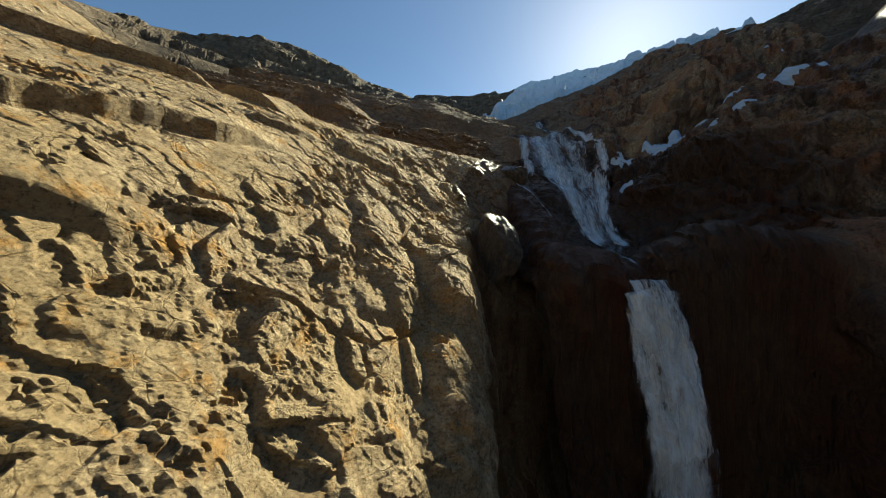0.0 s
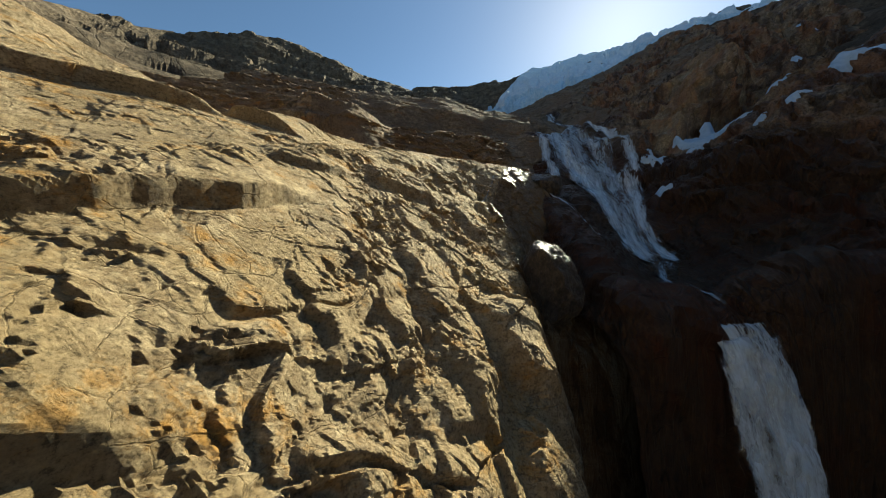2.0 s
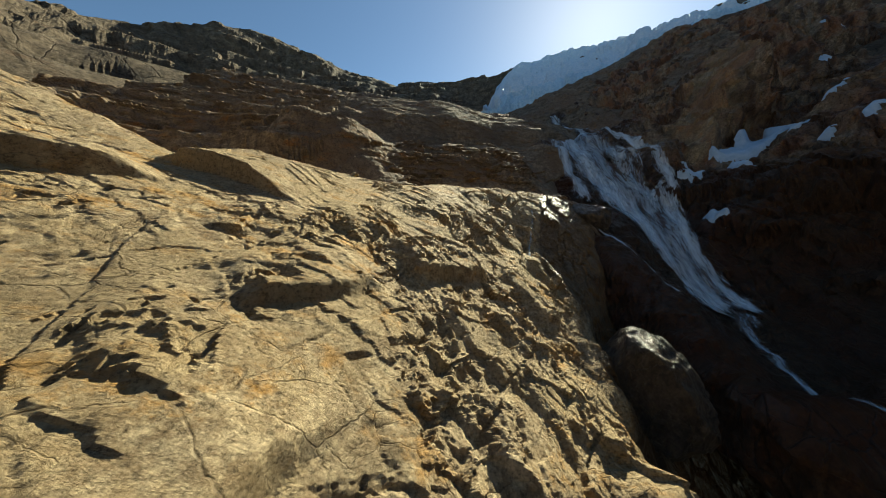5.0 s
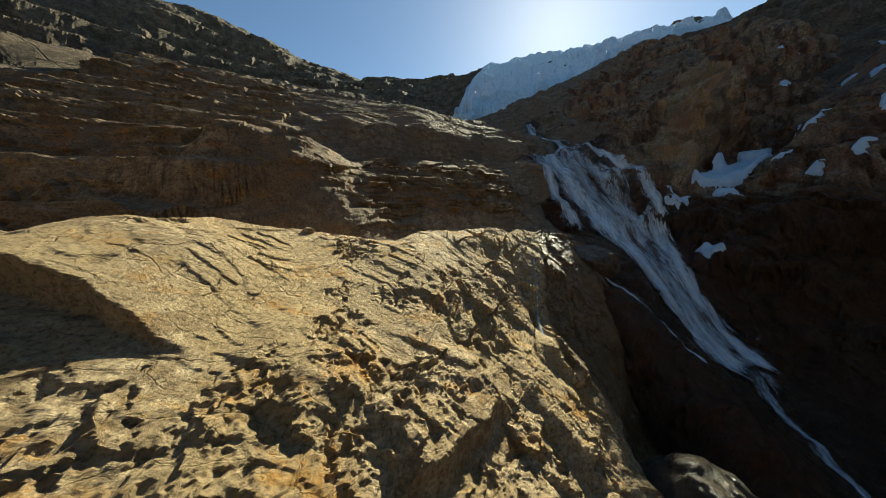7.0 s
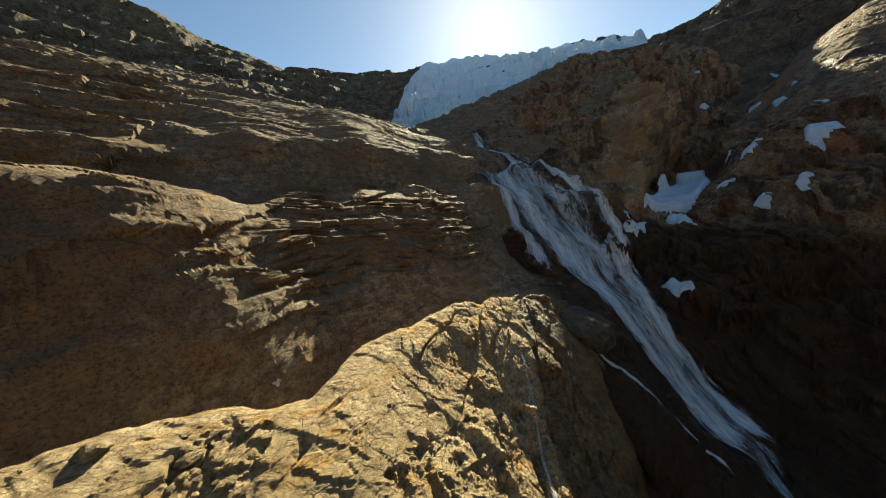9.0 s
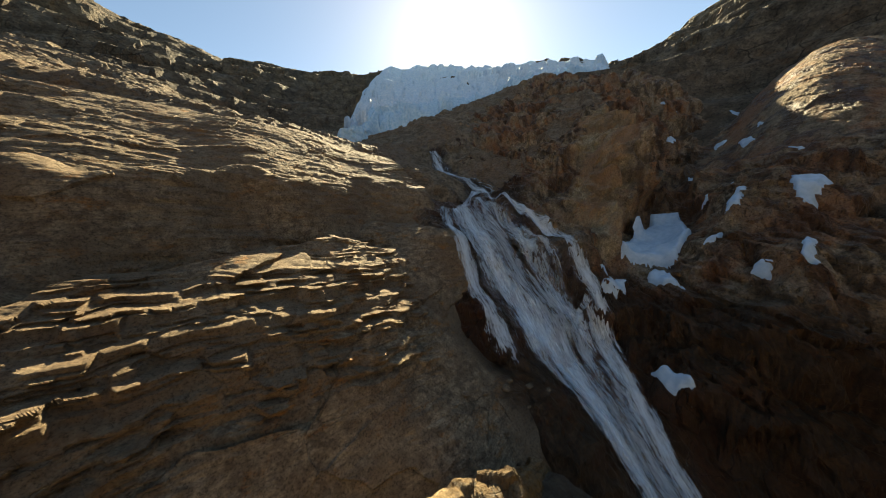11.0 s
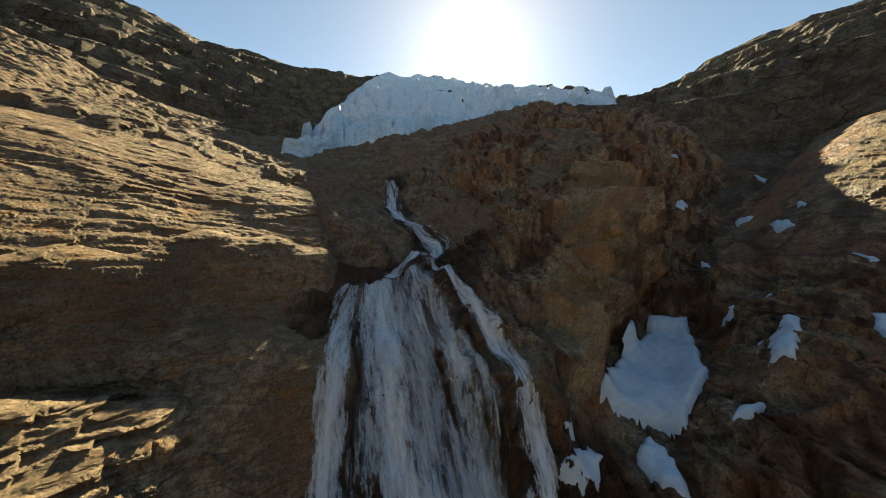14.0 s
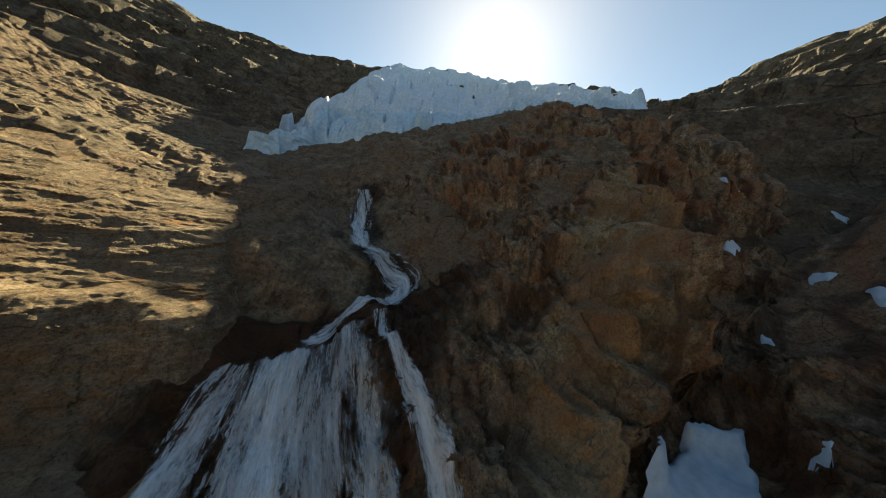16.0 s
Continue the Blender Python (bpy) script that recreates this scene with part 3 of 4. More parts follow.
WALL = (
    (34, 42, 50, 58, 66, 76, 90, 108, 130),
    (5, 28, 42, 52, 60, 68, 76, 84, 94, 110, 135),
    (
        (14.5, 16, 21.5, 28, 34, 41, 50, 64.5, 78),
        (26.5, 28.5, 34, 40, 46, 53.5, 62.5, 74, 87),
        (32.5, 39, 45, 50.5, 55.5, 61.5, 69.5, 80, 90),
        (36, 44.5, 51, 56, 61, 65.5, 73, 83.5, 92),
        (40.5, 45.5, 51, 56, 61, 66, 73, 84.5, 94),
        (47.5, 49.5, 52, 54, 57, 63, 71, 85, 95),
        (55.5, 58.5, 56, 56, 59.5, 64, 70.5, 83, 98),
        (62, 63.5, 62.5, 65.5, 71.5, 73.5, 79.5, 92, 104),
        (68.5, 68.5, 69.5, 72, 79, 84.5, 92, 101.5, 108.5),
        (78.5, 79.5, 82, 86, 90.5, 96.5, 103.5, 107.5, 113),
        (90, 93.5, 97.5, 101, 104.5, 109, 115.5, 116.5, 119.5),
    ),
)
HEAD = (
    (-60, -35, -15, 2, 16, 28, 40, 54, 72, 95, 122),
    (92, 104, 118, 134, 152, 172),
    (
        (88, 81.5, 78, 76, 70.5, 68, 67, 69, 82, 94, 104),
        (94, 88, 84, 81.5, 78, 76, 75.5, 79, 90, 103, 109),
        (98.5, 93, 89, 86, 83.5, 81.5, 84, 90, 99.5, 109.5, 113),
        (103, 98, 92.5, 89, 87, 87.5, 92, 99, 107, 117, 117),
        (111, 105, 97.5, 93.5, 92.5, 94.5, 98, 104, 110, 117.5, 126.5),
        (124, 117, 107.5, 103.5, 102.5, 103.5, 105.5, 109.5, 114.5, 123, 139),
    ),
)
RIDGE = (
    (-110, -85, -64, -52, -42, -34, -25, -15, -5, 4, 12, 20, 28, 36, 44, 52, 60, 68, 78, 92, 112),
    (230, 225, 205, 232, 245, 250, 256, 260, 275, 295, 305, 305, 280, 225, 190, 205, 245, 262, 256, 256, 250),
    (0.34, 0.48, 0.65, 0.82, 1.0),
    (
        (64, 66, 67, 76, 85, 87, 88, 88, 87, 87, 88, 92, 87, 69, 56, 57, 67, 74, 74, 67, 48),
        (92, 89, 84, 95, 99, 101, 102, 100, 98, 102, 106, 110, 109, 94, 79, 83, 98, 99, 96, 89, 91),
        (114, 112, 96, 102, 105, 109, 116, 124, 125, 132, 138, 142, 134, 114, 106, 108, 122, 133, 133, 131, 129),
        (130, 131, 112, 120, 131, 138, 144, 151, 158, 168, 174, 176, 164, 140, 120, 124, 140, 152, 157, 155, 146),
        (144, 144, 138, 162, 181, 197, 197, 186, 184, 193, 199, 202, 194, 158, 145, 147, 155, 178, 181, 175, 164),
    ),
)


CREST = ((-60, 46), (-36, 42), (-27.5, 38.6), (-23.5, 41.8), (-20, 44.2), (-17, 45.4), (-14.4, 46.3), (-11, 46.3), (-8.8, 48.3), (-5.7, 50.3), (-4, 51.2), (1, 53.3), (8.5, 54.2), (14, 55), (20, 55))
EDGE = ((0, 3.6), (9, 3.0), (14, 2.2), (19, 1.3), (22, 0.9), (27, 0.6), (31, 0.9), (34.5, 0.7), (36.5, 1.6), (38.5, 2.8), (41, 4.4), (45, 7.5), (50, 11), (56, 14), (62, 15))
STREAM = ((41, 118), (38.5, 105), (44, 99.5), (39.5, 97), (33, 90), (28, 80), (26, 66), (28, 56), (25, 45), (19.5, 37.5), (17.3, 33), (17.4, 28), (17.5, 20), (16, 5))


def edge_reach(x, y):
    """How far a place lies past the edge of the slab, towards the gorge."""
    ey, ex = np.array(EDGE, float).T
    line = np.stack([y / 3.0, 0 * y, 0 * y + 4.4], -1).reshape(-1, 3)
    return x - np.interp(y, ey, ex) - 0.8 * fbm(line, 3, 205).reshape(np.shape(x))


def behind_crest(G):
    """Lets the slab fall away steeply behind its crest and over its edge into the gorge."""
    x, y = G[..., 0], G[..., 1]
    cx, cy = np.array(CREST, float).T
    line = np.stack([x / 5.0, 0 * x, 0 * x + 1.7], -1).reshape(-1, 3)
    back = y - np.interp(x, cx, cy) + 1.1 * fbm(line, 4, 201).reshape(x.shape)
    G[..., 2] -= 6.5 * smooth(0.0, 5.0, back) + 6.0 * smooth(4.0, 9.0, back)
    G[..., 2] += 0.2 * np.exp(-((back + 1.2) / 1.8) ** 2)
    past = edge_reach(x, y)
    deep = 15.0 - 10.5 * smooth(28.5, 32.5, y) - 2.5 * smooth(40, 46, y)
    G[..., 2] -= deep * (0.18 * smooth(-1.2, 0.4, past) + 0.82 * smooth(0.0, 2.6, past))
    sink(G, x1=(13.5, 17))


def hollow(G):
    """The recess below the top fall and its narrow gully."""
    x, y = G[..., 0], G[..., 1]
    G[..., 2] -= 4.6 * np.exp(-((x - 42) / 7.5) ** 2 - ((y - 98) / 6.0) ** 2) + 6.0 * np.exp(-((x - 40) / 7.0) ** 2 - ((y - 112) / 9.0) ** 2)


def terraces(G):
    """Two steep risers with a ledge between them, below the upper slab."""
    z = G[..., 2]
    wave = 0.7 * np.sin(G[..., 0] * 0.35) + 0.5 * np.sin(G[..., 0] * 0.9 + 1.0)
    q = z + wave
    low = 46 + 16 * smooth(0.12, 0.80, (q - 46) / 16)
    high = 62 + 8 * smooth(0.18, 0.82, (q - 62) / 8)
    t = np.where(q < 46, q, np.where(q < 62, low, np.where(q < 70, high, q))) - wave
    bedded = smooth(-22, -13, G[..., 0]) * (1 - smooth(13, 18, G[..., 0])) * (q < 62)
    G[..., 2] += (0.85 - 0.85 * bedded) * (t - z) * smooth(-34, -26, G[..., 0])
    # a slot behind the crest of the bedded block
    x, y = G[..., 0], G[..., 1]
    line = np.interp(x, (-24, -20.8, -16, -11.9, -4, 0, 5, 10, 13), (53, 57, 63.5, 69.8, 73.5, 76.8, 77.4, 77.5, 76.5))
    wide = np.interp(x, (-14, -6), (2.2, 1.3))
    G[..., 2] -= 2.2 * np.exp(-(((y - line - 1.4 * wide) / wide) ** 2)) * smooth(-25, -20, x) * (1 - smooth(10, 14, x))
    sink(G, x1=(22.5, 26), y1=(114, 120))


def gorge_margins(G):
    x, y = G[..., 0], G[..., 1]
    sink(G, x0=(8, 11), x1=(43, 47), y1=(92, 96))
    G[..., 2] -= 5.0 * (1 - smooth(15, 21, x)) * smooth(50, 56, y)
    G[..., 2] -= 1.6 * np.exp(-((x - 17.4) / 2.6) ** 2) * smooth(26, 27.5, y) * (1 - smooth(31, 35, y))
    hollow(G)


def head_margins(G):
    x, y = G[..., 0], G[..., 1]
    sink(G, x0=(-60, -55), x1=(116, 122), y0=(93, 98), y1=(166, 172))
    G[..., 2] -= 3.0 * (1 - smooth(20, 26, x)) * (1 - smooth(106, 113, y))
    G[..., 2] -= 6.0 * np.exp(-((x - 72) / 18) ** 2 - ((y - 120) / 16) ** 2) + 2.5 * np.exp(-((x - 60) / 12) ** 2 - ((y - 108) / 10) ** 2)
    hollow(G)


def lit_rib(G):
    """A rib of paler rock high on the wall that stands up into the sun."""
    x, y = G[..., 0], G[..., 1]
    G[..., 2] -= 5.0 * smooth(92, 102, y) * (1 - smooth(84, 96, x))
    hollow(G)
    G[..., 2] += 4.0 * smooth(76, 90, x) * np.exp(-((y - 50) / 9.0) ** 2) + 5.0 * smooth(84, 98, x) * np.exp(-((y - 60) / 8.0) ** 2)
    G[..., 2] -= 12.0 * smooth(100, 114, x - 0.3 * (y - 70)) * smooth(66, 78, y)
    sink(G, x0=(35, 39), x1=(127, 130), y1=(128, 135))


def sink(G, x0=None, x1=None, y0=None, y1=None, depth=4.0):
    """Lets the margins of a patch dip below its neighbours."""
    x, y = G[..., 0], G[..., 1]
    for v, run, up in ((x, x0, False), (x, x1, True), (y, y0, False), (y, y1, True)):
        if run:
            k = smooth(run[0], run[1], v)
            G[..., 2] -= depth * (k if up else 1 - k)


def wet_shade(P, reach):
    """Wet rock plus painted-in gorge shade: one by the stream, fading over about reach metres with ragged edges."""
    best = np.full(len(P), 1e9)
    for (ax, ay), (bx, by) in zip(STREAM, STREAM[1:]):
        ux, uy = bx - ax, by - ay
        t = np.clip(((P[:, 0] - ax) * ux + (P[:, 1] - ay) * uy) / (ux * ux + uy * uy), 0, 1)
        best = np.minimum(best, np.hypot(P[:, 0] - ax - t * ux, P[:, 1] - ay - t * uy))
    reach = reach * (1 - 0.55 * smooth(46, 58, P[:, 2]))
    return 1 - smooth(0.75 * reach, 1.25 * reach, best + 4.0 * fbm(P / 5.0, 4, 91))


def set_attribute(ob, name, values):
    at = ob.data.attributes.new(name, "FLOAT", "POINT")
    at.data.foreach_set("value", np.asarray(values, np.float32))


def pale_rock(P):
    """Share of the pale olive rock of the buttress beside the cascade."""
    best = np.full(len(P), 9.0)
    for cx, cy, r, _ in BUTTRESSES[:6]:
        best = np.minimum(best, np.hypot(P[:, 0] - cx, P[:, 1] - cy) / (1.15 * r))
    return 1 - smooth(0.75, 1.15, best + 0.5 * fbm(P / 4.0, 4, 93))


def seep(P):
    """Water stains down the gullies of the wall."""
    lines = ridged((P + 1.5 * fbm(P / 5.0, 2, 71)[:, None]) / np.array([5.0, 5.0, 30.0]), 3, 96)
    return 0.75 * smooth(0.34, 0.46, lines)


TERRAIN = []


def patch(name, lattice, xs, ys, rough, mat, label, category="rock face", ledges=(), shape=None, wet=10.0):
    G = base_grid(lattice, xs, ys)
    if shape:
        shape(G)
    P = rough(G.reshape(-1, 3), normals(G))
    for l in ledges:
        ledge(P, *l)
    ob = grid_mesh(name, P, G.shape[:2], mat, False)
    damp_shade = wet_shade(P, wet)
    if mat == WALL_ROCK:
        pale = pale_rock(P)
        set_attribute(ob, "pale", pale)
        damp_shade = np.maximum(damp_shade * (1 - 0.8 * pale), seep(P) * smooth(38, 44, P[:, 0]) * (1 - 0.7 * pale))
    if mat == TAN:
        # past the slab's edge: wet rock, with the gorge side's shade painted in too
        damp_shade = np.maximum(damp_shade, 0.9 * smooth(0.5, 1.6, edge_reach(P[:, 0], P[:, 1]) + 0.8 * fbm(P / 1.5, 3, 207)))
        # darker from the trickle's line towards the gorge
        past_trickle = P[:, 0] - np.interp(P[:, 1], (38, 41, 45, 50, 54), (1.5, 0.2, 1.6, 4.2, 6.0)) + 0.7 * fbm(P / 1.2, 3, 209)
        damp_shade = np.maximum(damp_shade, 0.7 * smooth(0.0, 0.5, past_trickle) * smooth(38.5, 40.5, P[:, 1]))
    set_attribute(ob, "wet", damp_shade)
    TERRAIN.append(ob)
    return tagged(ob, label, category, kind="structure")


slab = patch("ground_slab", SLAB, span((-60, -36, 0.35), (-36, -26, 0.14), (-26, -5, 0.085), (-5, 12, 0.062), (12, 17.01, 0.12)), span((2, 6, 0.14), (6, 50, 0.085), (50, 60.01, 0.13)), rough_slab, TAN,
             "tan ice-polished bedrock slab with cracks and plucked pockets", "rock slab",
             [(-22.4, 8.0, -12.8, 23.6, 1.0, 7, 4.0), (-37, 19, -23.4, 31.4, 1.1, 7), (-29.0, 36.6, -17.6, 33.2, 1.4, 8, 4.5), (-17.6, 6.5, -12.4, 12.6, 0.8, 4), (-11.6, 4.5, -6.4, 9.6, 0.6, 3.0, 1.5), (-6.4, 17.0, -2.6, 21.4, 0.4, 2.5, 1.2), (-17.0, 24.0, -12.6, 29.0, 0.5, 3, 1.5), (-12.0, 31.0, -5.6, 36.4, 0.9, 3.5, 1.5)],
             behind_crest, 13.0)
step = patch("ground_step", STEP, span((-60, -30, 0.4), (-30, -14, 0.15), (-14, 14, 0.10), (14, 26.01, 0.15)), span((42, 56, 0.22), (56, 70, 0.055), (70, 84, 0.10), (84, 104, 0.15), (104, 120.01, 0.3)), rough_strata, BROWN,
             "brown layered bedrock steps with rusty bands", "rock ledge", shape=terraces, wet=9.0)
# gorge and wall: wet reach stretched to paint the gorge's shade into the rock
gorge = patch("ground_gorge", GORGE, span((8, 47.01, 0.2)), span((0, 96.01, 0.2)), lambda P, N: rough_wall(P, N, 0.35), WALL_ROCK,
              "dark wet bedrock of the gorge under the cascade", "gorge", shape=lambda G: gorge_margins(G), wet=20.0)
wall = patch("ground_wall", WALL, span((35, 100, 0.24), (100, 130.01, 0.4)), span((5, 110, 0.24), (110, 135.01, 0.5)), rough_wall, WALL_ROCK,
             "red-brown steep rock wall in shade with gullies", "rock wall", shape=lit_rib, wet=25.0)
head = patch("ground_head", HEAD, span((-60, 122.01, 0.45)), span((93, 172.01, 0.45)), lambda P, N: rough_wall(P, N, 0.40), HEAD_ROCK,
             "brown bedrock slopes below the glacier", "rock slope", shape=head_margins, wet=6.0)


def ring_patch(name, ridge, mat, label):
    az, reach, share, z = ridge
    az_q = np.linspace(az[0], az[-1], 700)
    s_q = np.concatenate([np.linspace(share[0], 1.0, 170), np.linspace(1.02, 1.35, 14)])
    Wa, Ws = weights(az, az_q), weights(share, np.minimum(s_q, 1.0))
    Z = Ws @ np.array(z, float) @ Wa.T
    R = s_q[:, None] * (Wa @ np.array(reach, float))[None]
    Z -= 260 * np.maximum(s_q - 1, 0)[:, None] + 3.0 * (1 - smooth(0.34, 0.6, s_q))[:, None]
    A = np.radians(az_q)[None]
    G = np.stack([10 + R * np.sin(A), 30 + R * np.cos(A), Z], 2)
    P, N = G.reshape(-1, 3), normals(G)
    N *= np.sign(N[:, 2:3])
    fade = np.repeat(smooth(0.36, 0.75, s_q), len(az_q))
    d = 8.0 * ridged(P / np.array([42.0, 42.0, 30.0]), 4, 81) + 1.6 * ridged(P / 11.0, 3, 83)
    edge, ra, rb, off = cells(turned(P[:, 0], P[:, 2], 20, 13.0, 7.0) + 0.4 * np.stack([fbm(P / 15, 3, 3), fbm(P / 15, 3, 7)], 1), 85)
    d = (d + 2.6 * (ra - 0.5)) * fade
    P = P + N * d[:, None]
    lift = 3.0 * fbm(P / 30.0, 3, 87)
    bed = (P[:, 2] + lift) / 13.0
    row = np.floor(bed)
    P[:, 2] += 0.85 * np.repeat(smooth(0.36, 0.5, s_q) * smooth(1.0, 0.93, s_q), len(az_q)) * ((row + smooth(0.45, 0.95, bed - row)) * 13.0 - lift - P[:, 2])
    ob = grid_mesh(name, P, G.shape[:2], mat, False)
    TERRAIN.append(ob)
    return tagged(ob, label, "mountain", kind="structure")


def unseen_valley():
    """Unseen valley bottom and slopes opposite, behind and beside the path, added to block sky and bounce warm light.
    """
    a, r = np.radians(np.linspace(105, 257, 150)), np.linspace(0, 1, 60)
    R = 8 + 420 * r[:, None] ** 1.2 + 0 * a[None]
    Z = -3 + 190 * smooth(0.25, 1.0, r)[:, None] + 12 * np.sin(a * 9)[None] * r[:, None]
    G = np.stack([14 + R * np.sin(a)[None], 4 + R * np.cos(a)[None], Z], 2)
    P = G.reshape(-1, 3)
    P[:, 2] += 10 * np.repeat(smooth(0.05, 0.4, r), len(a)) * fbm(P / 40.0, 4, 121)
    return grid_mesh("ground_unseen_valley", P, G.shape[:2], FAR, False)


tagged(unseen_valley(), "unseen brown valley bottom and rocky slopes opposite the falls, added to block sky and bounce light", "valley", kind="structure")
mountain = ring_patch("ground_mountain", RIDGE, FAR, "brown rocky mountain ridge round the head of the valley")


# ---- things ----
bpy.context.view_layer.update()


def drop(x, y):
    """Height of the ground at a place."""
    best = -50.0
    for ob in TERRAIN:
        hit, at, _, _ = ob.ray_cast((x, y, 500), (0, 0, -1))
        if hit:
            best = max(best, at.z)
    return best


def blur(a, n, axis):
    k = np.hanning(2 * n + 3)[1:-1]
    k /= k.sum()
    pad = [(n, n) if i == axis else (0, 0) for i in range(a.ndim)]
    return np.apply_along_axis(lambda v: np.convolve(v, k, "valid"), axis, np.pad(a, pad, mode="edge"))


def under(ob, parent):
    ob.parent = parent
    return ob


def along(path, step):
    """A path of tuples sampled smoothly every step metres."""
    p = np.array(path, float)
    run = np.concatenate([[0], np.cumsum(np.linalg.norm(np.diff(p[:, :2], axis=0), axis=1) + 1e-6)])
    q = np.arange(0, run[-1], step)
    return weights(run, q) @ p


def water_ribbon(name, path, lift, mat, parent, cols=14, step=0.3, drape=5, seed=0, label=""):
    """Falling water that follows the rock along a path of (x, y, width)."""
    p = along(path, step)
    t = np.gradient(p[:, :2], axis=0)
    t /= np.linalg.norm(t, axis=1, keepdims=True)
    side = np.stack([t[:, 1], -t[:, 0]], 1)
    u = np.linspace(-0.5, 0.5, cols)
    wob = 0.12 * perlin(np.stack([np.arange(len(p)) * step / 3.0, np.full(len(p), seed + 0.5), np.zeros(len(p))], 1), 5)
    XY = p[:, None, :2] + side[:, None] * ((u[None, :] + wob[:, None]) * p[:, 2:3])[..., None]
    Z = np.array([[drop(x, y) for x, y in row] for row in XY])
    S = blur(Z, drape, 0)
    Z = np.maximum(S, 0.5 * (S + Z)) + lift
    G = np.concatenate([XY, Z[..., None]], 2)
    flat = G.reshape(-1, 3)
    flat[:, 2] += 0.22 * fbm(flat / np.array([0.9, 0.9, 2.4]), 3, 95 + seed)
    return water_mesh(name, G, u, p[:, 2], mat, parent, label)


def water_mesh(name, G, u, width, mat, parent, label="", soft=1.7):
    r, c = G.shape[:2]
    ob = grid_mesh(name, G.reshape(-1, 3), (r, c), mat)
    run = np.concatenate([[0], np.cumsum(np.linalg.norm(np.diff(G[:, c // 2], axis=0), axis=1))])
    UV = np.stack([u[None] * width[:, None], np.repeat(run[:, None], c, 1)], 2).reshape(-1, 2)
    layer = ob.data.uv_layers.new(name="flow")
    idx = np.zeros(len(ob.data.loops), np.int32)
    ob.data.loops.foreach_get("vertex_index", idx)
    layer.data.foreach_set("uv", UV[idx].astype(np.float32).ravel())
    s = np.linspace(0, 1, r)
    body = 0.75 * ((1 - np.abs(2 * u) ** soft)[None] * (smooth(0, 0.02, s) * (0.35 + 0.65 * smooth(0, 0.10, 1 - s)))[:, None]) - 0.5
    set_attribute(ob, "body", body.ravel())
    if label:
        tagged(ob, label)
    return under(ob, parent)


def water_fan(name, left, right, lift, mat, parent, cols, seed, drape=6, step=0.3):
    """A sheet of falling water between a left and a right edge in plan."""
    n = int(max(np.linalg.norm(np.diff(np.array(left), axis=0), axis=1).sum(), 4) / step)
    sides = []
    for edge in (left, right):
        e = np.array(edge, float)
        run = np.concatenate([[0], np.cumsum(np.linalg.norm(np.diff(e, axis=0), axis=1))])
        sides.append(weights(run, np.linspace(0, run[-1], n)) @ e)
    u = np.linspace(-0.5, 0.5, cols)
    XY = sides[0][:, None] * (0.5 - u)[None, :, None] + sides[1][:, None] * (0.5 + u)[None, :, None]
    Z = np.array([[drop(x, y) for x, y in row] for row in XY])
    S = blur(Z, drape, 0)
    Z = np.maximum(S, 0.5 * (S + Z)) + lift
    G = np.concatenate([XY, Z[..., None]], 2)
    flat = G.reshape(-1, 3)
    flat[:, 2] += 0.35 * fbm(flat / np.array([0.8, 2.0, 2.4]), 3, 95 + seed)
    width = np.linalg.norm(sides[1] - sides[0], axis=1)
    return water_mesh(name, G, u, 0.5 * width + 0.5 * width.mean(), mat, parent)


upper_fall = tagged(new("waterfall"), "white cascade fanning over dark wet rock into a pool", "waterfall")
water_fan("strand", [(24.4, 87.2), (21.6, 82.6), (19.9, 77.5), (18.4, 71), (17.2, 64)], [(28.2, 88.4), (26.2, 83), (24.8, 77.5), (23.4, 71), (22.0, 64)], 0.4, WATER, upper_fall, 22, 1)
water_fan("strand", [(26.4, 88.0), (24.8, 83), (23.4, 77.5), (22.0, 70), (20.6, 63)], [(33.2, 90.2), (32.0, 84), (31.4, 78), (31.0, 71), (30.4, 63)], 0.45, WATER, upper_fall, 44, 2)
water_fan("strand", [(33.4, 90.2), (33.6, 84), (33.2, 78), (32.0, 72), (30.6, 63)], [(38.2, 91.6), (37.6, 86), (37.4, 80), (36.6, 73), (34.8, 62.4)], 0.4, VEIL, upper_fall, 30, 3)
water_fan("strand", [(37.6, 92), (36.6, 87), (37.2, 82), (37.6, 76), (36.0, 69), (33.6, 62)], [(40.4, 92), (39.4, 87), (41.0, 82), (42.2, 76), (41.0, 69), (37.6, 62.5)], 0.5, WATER, upper_fall, 26, 4)
water_fan("veil", [(24.6, 87.0), (21.4, 81), (19.6, 74), (17.8, 66), (17.2, 62)], [(39.4, 91.4), (40.2, 83), (41.8, 76), (40.0, 67), (36.8, 61)], 0.9, VEIL, upper_fall, 80, 5)
water_fan("strand", [(22.6, 69.5), (21.8, 64.5), (21.6, 59), (21.8, 53), (20.6, 47), (20.0, 44.5)], [(31.0, 68.5), (31.0, 62.5), (29.0, 57), (27.2, 51), (27.0, 46), (27.6, 44)], 0.5, WATER, upper_fall, 40, 6)
water_fan("strand", [(32.6, 68), (31.4, 63), (28.8, 57), (27.0, 51.5), (25.6, 46), (25.0, 44)], [(39.0, 68), (37.4, 62.6), (34.2, 57.5), (31.4, 52), (30.2, 47), (30.6, 44.5)], 0.45, WATER, upper_fall, 28, 7)
water_fan("veil", [(20.8, 64), (20.8, 58), (20.6, 52), (19.2, 46), (18.6, 44)], [(37.2, 62.8), (34.2, 57.5), (31.6, 52), (31.2, 47), (31.6, 44)], 0.9, VEIL, upper_fall, 60, 8)

